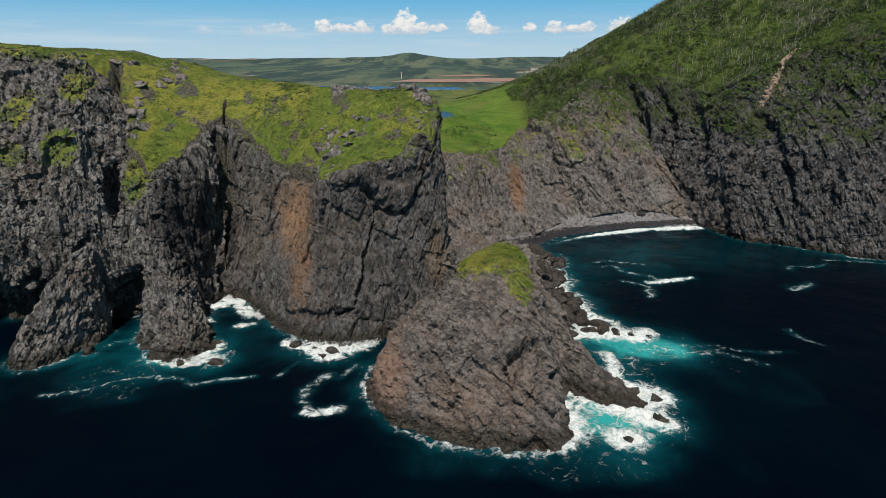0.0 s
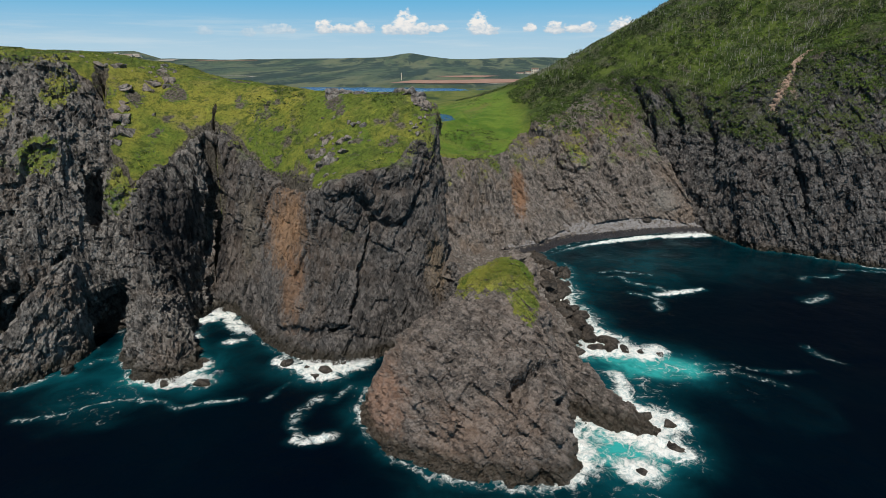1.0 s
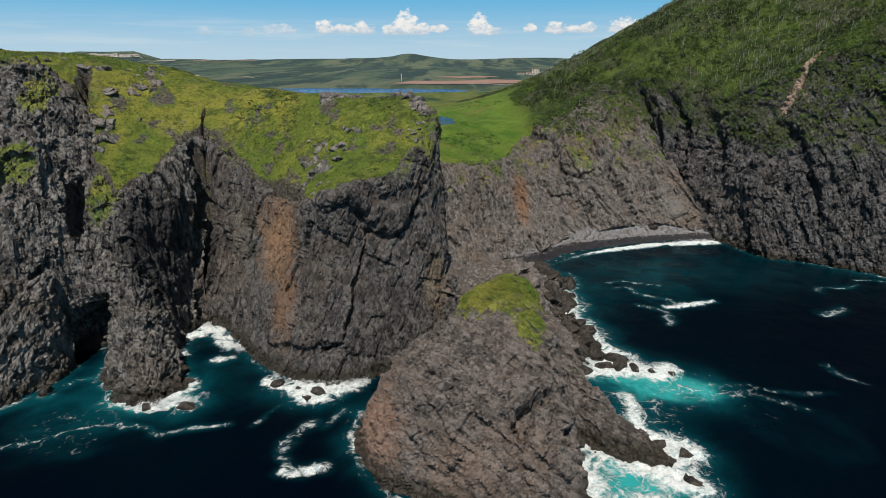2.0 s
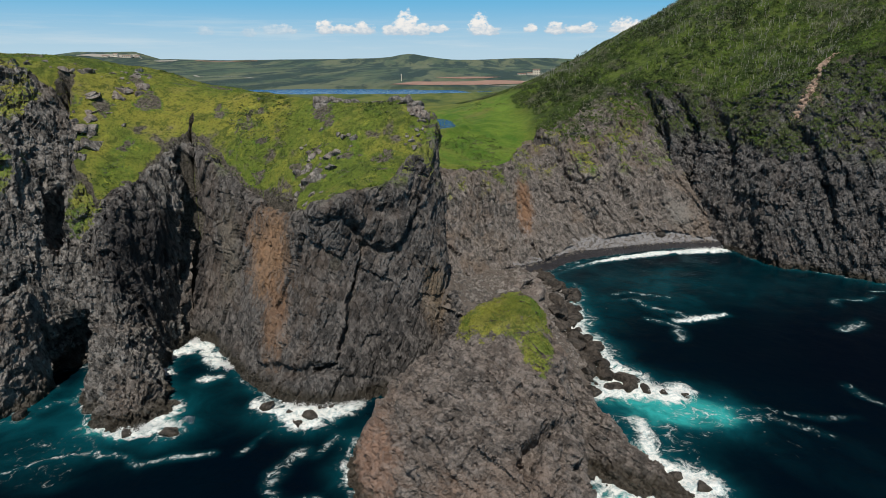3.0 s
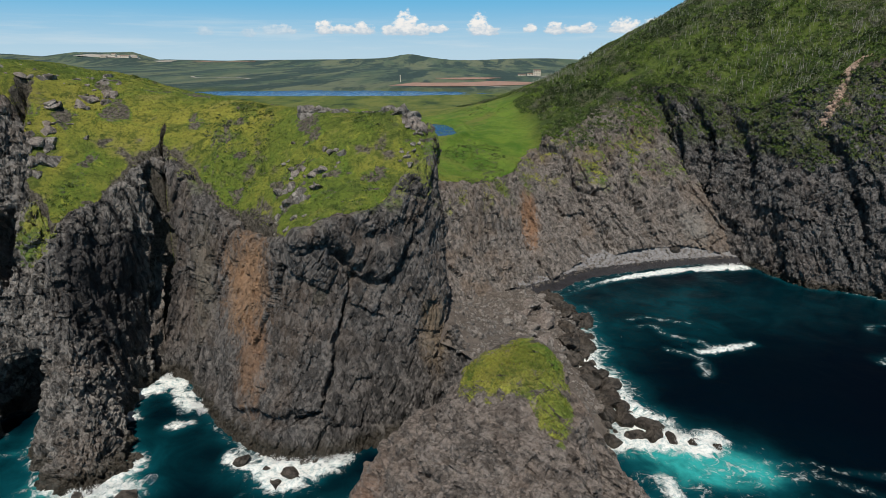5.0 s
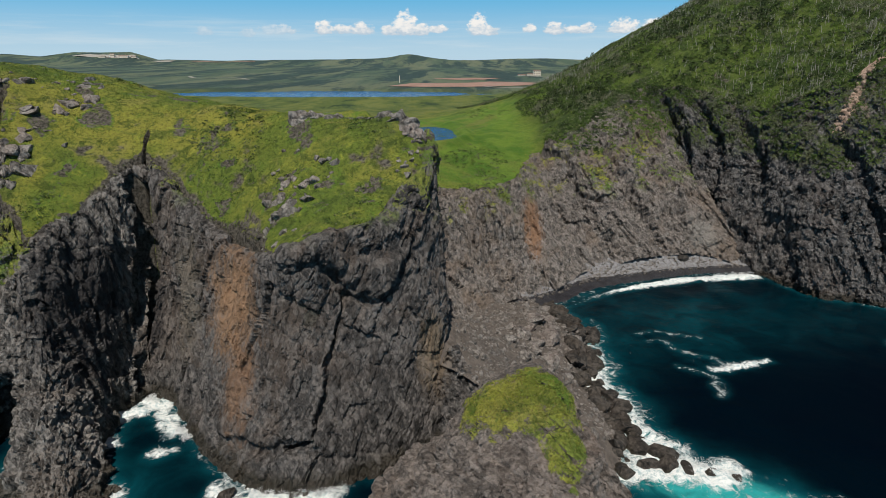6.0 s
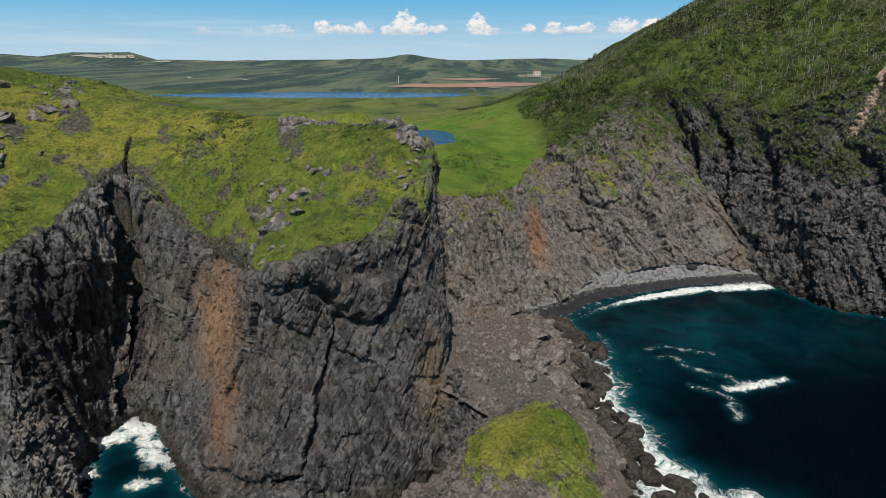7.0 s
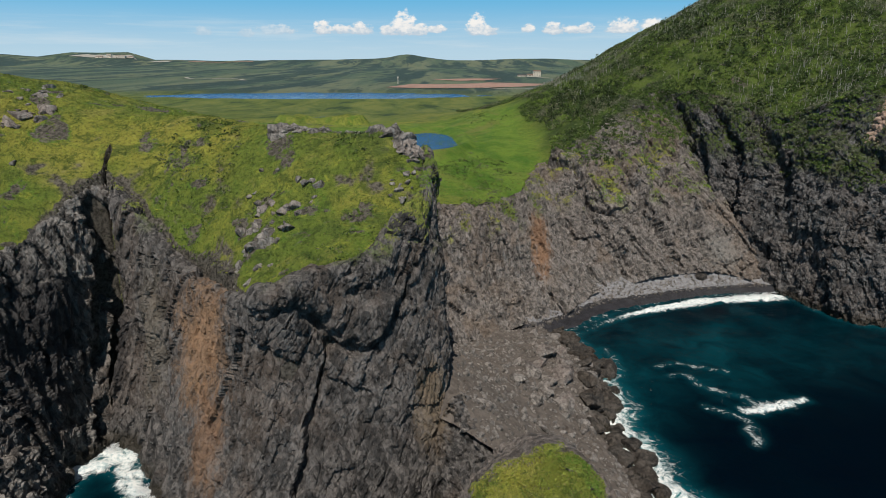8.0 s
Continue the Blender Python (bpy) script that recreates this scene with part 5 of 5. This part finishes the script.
snags = land_points(12000, (60, 300, 270, 560), rng, lambda x, y, k: (x > 52) & (y > 300 - 0.1 * x) & (fbm(np.stack([x / 45, y / 45, 0 * x], 1), 3, 605) + 0.25 * rng.normal(size=len(x)) > 0.12 - 0.15 * smooth(380, 430, y)))
v, f = dead_trees(snags, rng)
tagged(new("dead_trees", mesh_from("dead_trees", v, f, mat_deadwood, True)), "bleached bare dead conifers standing in the scrub", "trees", kind="stuff")

# ------------------------------------------------------------------ outcrops on the clifftop
rng = np.random.default_rng(33)


def outcrops(line, count, spread, low, high, label):
    pts = spline([(x, y, 0) for x, y in line], 200)
    for _ in range(count):
        q = pts[rng.integers(200)]
        x, y = q[0] + rng.normal() * spread, q[1] + rng.normal() * spread
        if not inside_rim(np.array([x]), np.array([y]))[0]:
            continue
        z = float(land_height(np.array([x]), np.array([y]))[0])
        size = low + (high - low) * rng.uniform() ** 2
        boulder(x, y, z - 0.3 * size, size * 1.35, rng, label, "clifftop outcrops", "rock_outcrop", mat_outcrop)


outcrops([(-36, 201), (-28, 202), (-20, 201), (-12, 192), (-6, 188)], 165, 1.1, 0.6, 1.9, "pale lichened rock outcrop on the headland crest")
outcrops([(-7, 186), (-9, 181)], 14, 1.2, 0.4, 1.4, "pale lichened rock outcrop on the headland crest")
outcrops([(-38, 188), (-34, 180), (-26, 182)], 40, 2.4, 0.5, 1.7, "grey rock outcrop breaking through the turf")
outcrops([(-42, 177), (-32, 168)], 18, 1.6, 0.4, 1.4, "grey rock outcrop breaking through the turf")
outcrops([(-100, 188), (-97, 200), (-93, 212)], 40, 2.8, 0.6, 2.2, "grey rock outcrop breaking through the turf")
outcrops([(-118, 200), (-106, 212), (-94, 222)], 30, 2.6, 0.4, 1.5, "grey rock outcrop breaking through the turf")

# ------------------------------------------------------------------ the distance
def strip(name, line, width, mat, label, lift=0.6, kind="structure", category="track"):
    """A ribbon lying on the land."""
    c = spline([(x, y, 0) for x, y in line], 60)
    t = np.gradient(c[:, :2], axis=0)
    s = np.stack([-t[:, 1], t[:, 0]], 1) / np.linalg.norm(t, axis=1, keepdims=True)
    w = width * (1 + 0.25 * fbm(c / 60, 3, 700))[:, None]
    cols = np.stack([c[:, :2] + s * w * k for k in np.linspace(-0.5, 0.5, 7)])
    xy = cols.reshape(-1, 2)
    z = land_height(xy[:, 0], xy[:, 1]) + lift
    tagged(new(name, mesh_from(name, np.c_[xy, z], grid_faces(7, 60), mat)), label, category, kind=kind)


strip("gravel_pit", [(-85, 1200), (0, 1180), (80, 1210), (150, 1300)], 150, mat_quarry, "bare red gravel pit beyond the lake", 0.8, category="gravel pit")
strip("gravel_pit", [(0, 1500), (60, 1540), (110, 1520)], 120, mat_quarry, "bare red gravel pit beyond the lake", 0.8, category="gravel pit")
strip("track", [(-700, 1750), (-640, 1650), (-560, 1700), (-480, 1560)], 9, mat_track, "pale gravel track across the low country")
strip("track", [(230, 1750), (270, 1640), (330, 1560)], 9, mat_track, "pale gravel track across the low country")
strip("track", [(60, 1130), (100, 1080), (150, 1090)], 9, mat_track, "pale gravel track across the low country")


# ------------------------------------------------------------------ far buildings
def part(name, verts, faces, mat, parent, label=""):
    ob = new(name, mesh_from(name, verts, faces, mat, True))
    ob.parent = parent
    if label:
        ob["label"] = label
    return ob


def box(cx, cy, z0, sx, sy, sz):
    v = np.array([(cx + a * sx / 2, cy + b * sy / 2, z0 + c * sz) for c in (0, 1) for a, b in ((-1, -1), (1, -1), (1, 1), (-1, 1))])
    return v, np.array([(0, 3, 2, 1), (4, 5, 6, 7), (0, 1, 5, 4), (1, 2, 6, 5), (2, 3, 7, 6), (3, 0, 4, 7)])


def house(x, y, sx, sy, sz, label, bays, storeys=2):
    """A far building: walls, low pitched roof, rows of windows."""
    z = float(land_height(np.array([x]), np.array([y]))[0]) - 0.5
    base = new("building", None)
    base.location = (x, y, z)
    part("wall", *box(0, 0, 0, sx, sy, sz), mat_wall, base)
    e = 0.4
    rv = np.array([(-sx / 2 - e, -sy / 2 - e, sz), (sx / 2 + e, -sy / 2 - e, sz), (sx / 2 + e, sy / 2 + e, sz), (-sx / 2 - e, sy / 2 + e, sz),
                   (-sx / 2 - e, 0, sz + 0.18 * sy), (sx / 2 + e, 0, sz + 0.18 * sy)])
    part("roof", np.r_[rv, rv - (0, 0, 0.25)], np.array([(0, 1, 5, 4), (2, 3, 4, 5), (3, 0, 4, 4), (1, 2, 5, 5), (7, 6, 9, 8), (6, 7, 1, 0)])[[0, 1, 4, 5]], mat_roof, base)
    part("gable", np.array([(sx / 2, -sy / 2, sz), (sx / 2, sy / 2, sz), (sx / 2, 0, sz + 0.17 * sy), (-sx / 2, sy / 2, sz), (-sx / 2, -sy / 2, sz), (-sx / 2, 0, sz + 0.17 * sy)]),
         np.array([(0, 1, 2), (3, 4, 5)]), mat_wall, base)
    for s in range(storeys):
        for k in range(bays):
            part("window", *box(-sx / 2 + sx * (k + 0.5) / bays, -sy / 2 - 0.02, sz * (s + 0.35) / storeys, 0.45 * sx / bays, 0.12, 0.38 * sz / storeys), mat_window, base)
    return tagged(base, label, "building", "far buildings")


house(252, 1800, 20, 14, 15, "tall cream building with a brown roof far across the country", 4, 3)
house(234, 1806, 16, 12, 6, "low pale building far across the country", 4, 1)
house(212, 1812, 22, 10, 4, "low pale shed far across the country", 5, 1)
for x, y, sx, sz in ((-2010, 3960, 60, 12), (-2090, 3980, 26, 20), (-2150, 3970, 40, 8), (-1950, 3970, 34, 8)):
    house(x, y, sx, 20, sz, "white industrial building on the far hillside", 5, 1)
strip("mine_waste", [(-2350, 4080), (-2200, 4040), (-2050, 4020), (-1900, 4060), (-1760, 4080)], 130, mat_track, "pale bare ground of a far hillside works", 2.0, category="bare ground")
strip("mine_waste", [(-1650, 4120), (-1450, 4100), (-1250, 4140)], 60, mat_quarry, "pale bare ground of a far hillside works", 2.0, category="bare ground")
mast_z = float(land_height(np.array([-94.0]), np.array([1300.0]))[0])
mast = new("mast", None)
mast.location = (-94, 1300, mast_z)
part("pole", *box(0, 0, -0.5, 1.2, 1.2, 12), mat_wall, mast)
part("cabin", *box(0, 0, 11.4, 2.2, 2.2, 2.2), mat_wall, mast)
tagged(mast, "slim white mast in the low country", "mast")
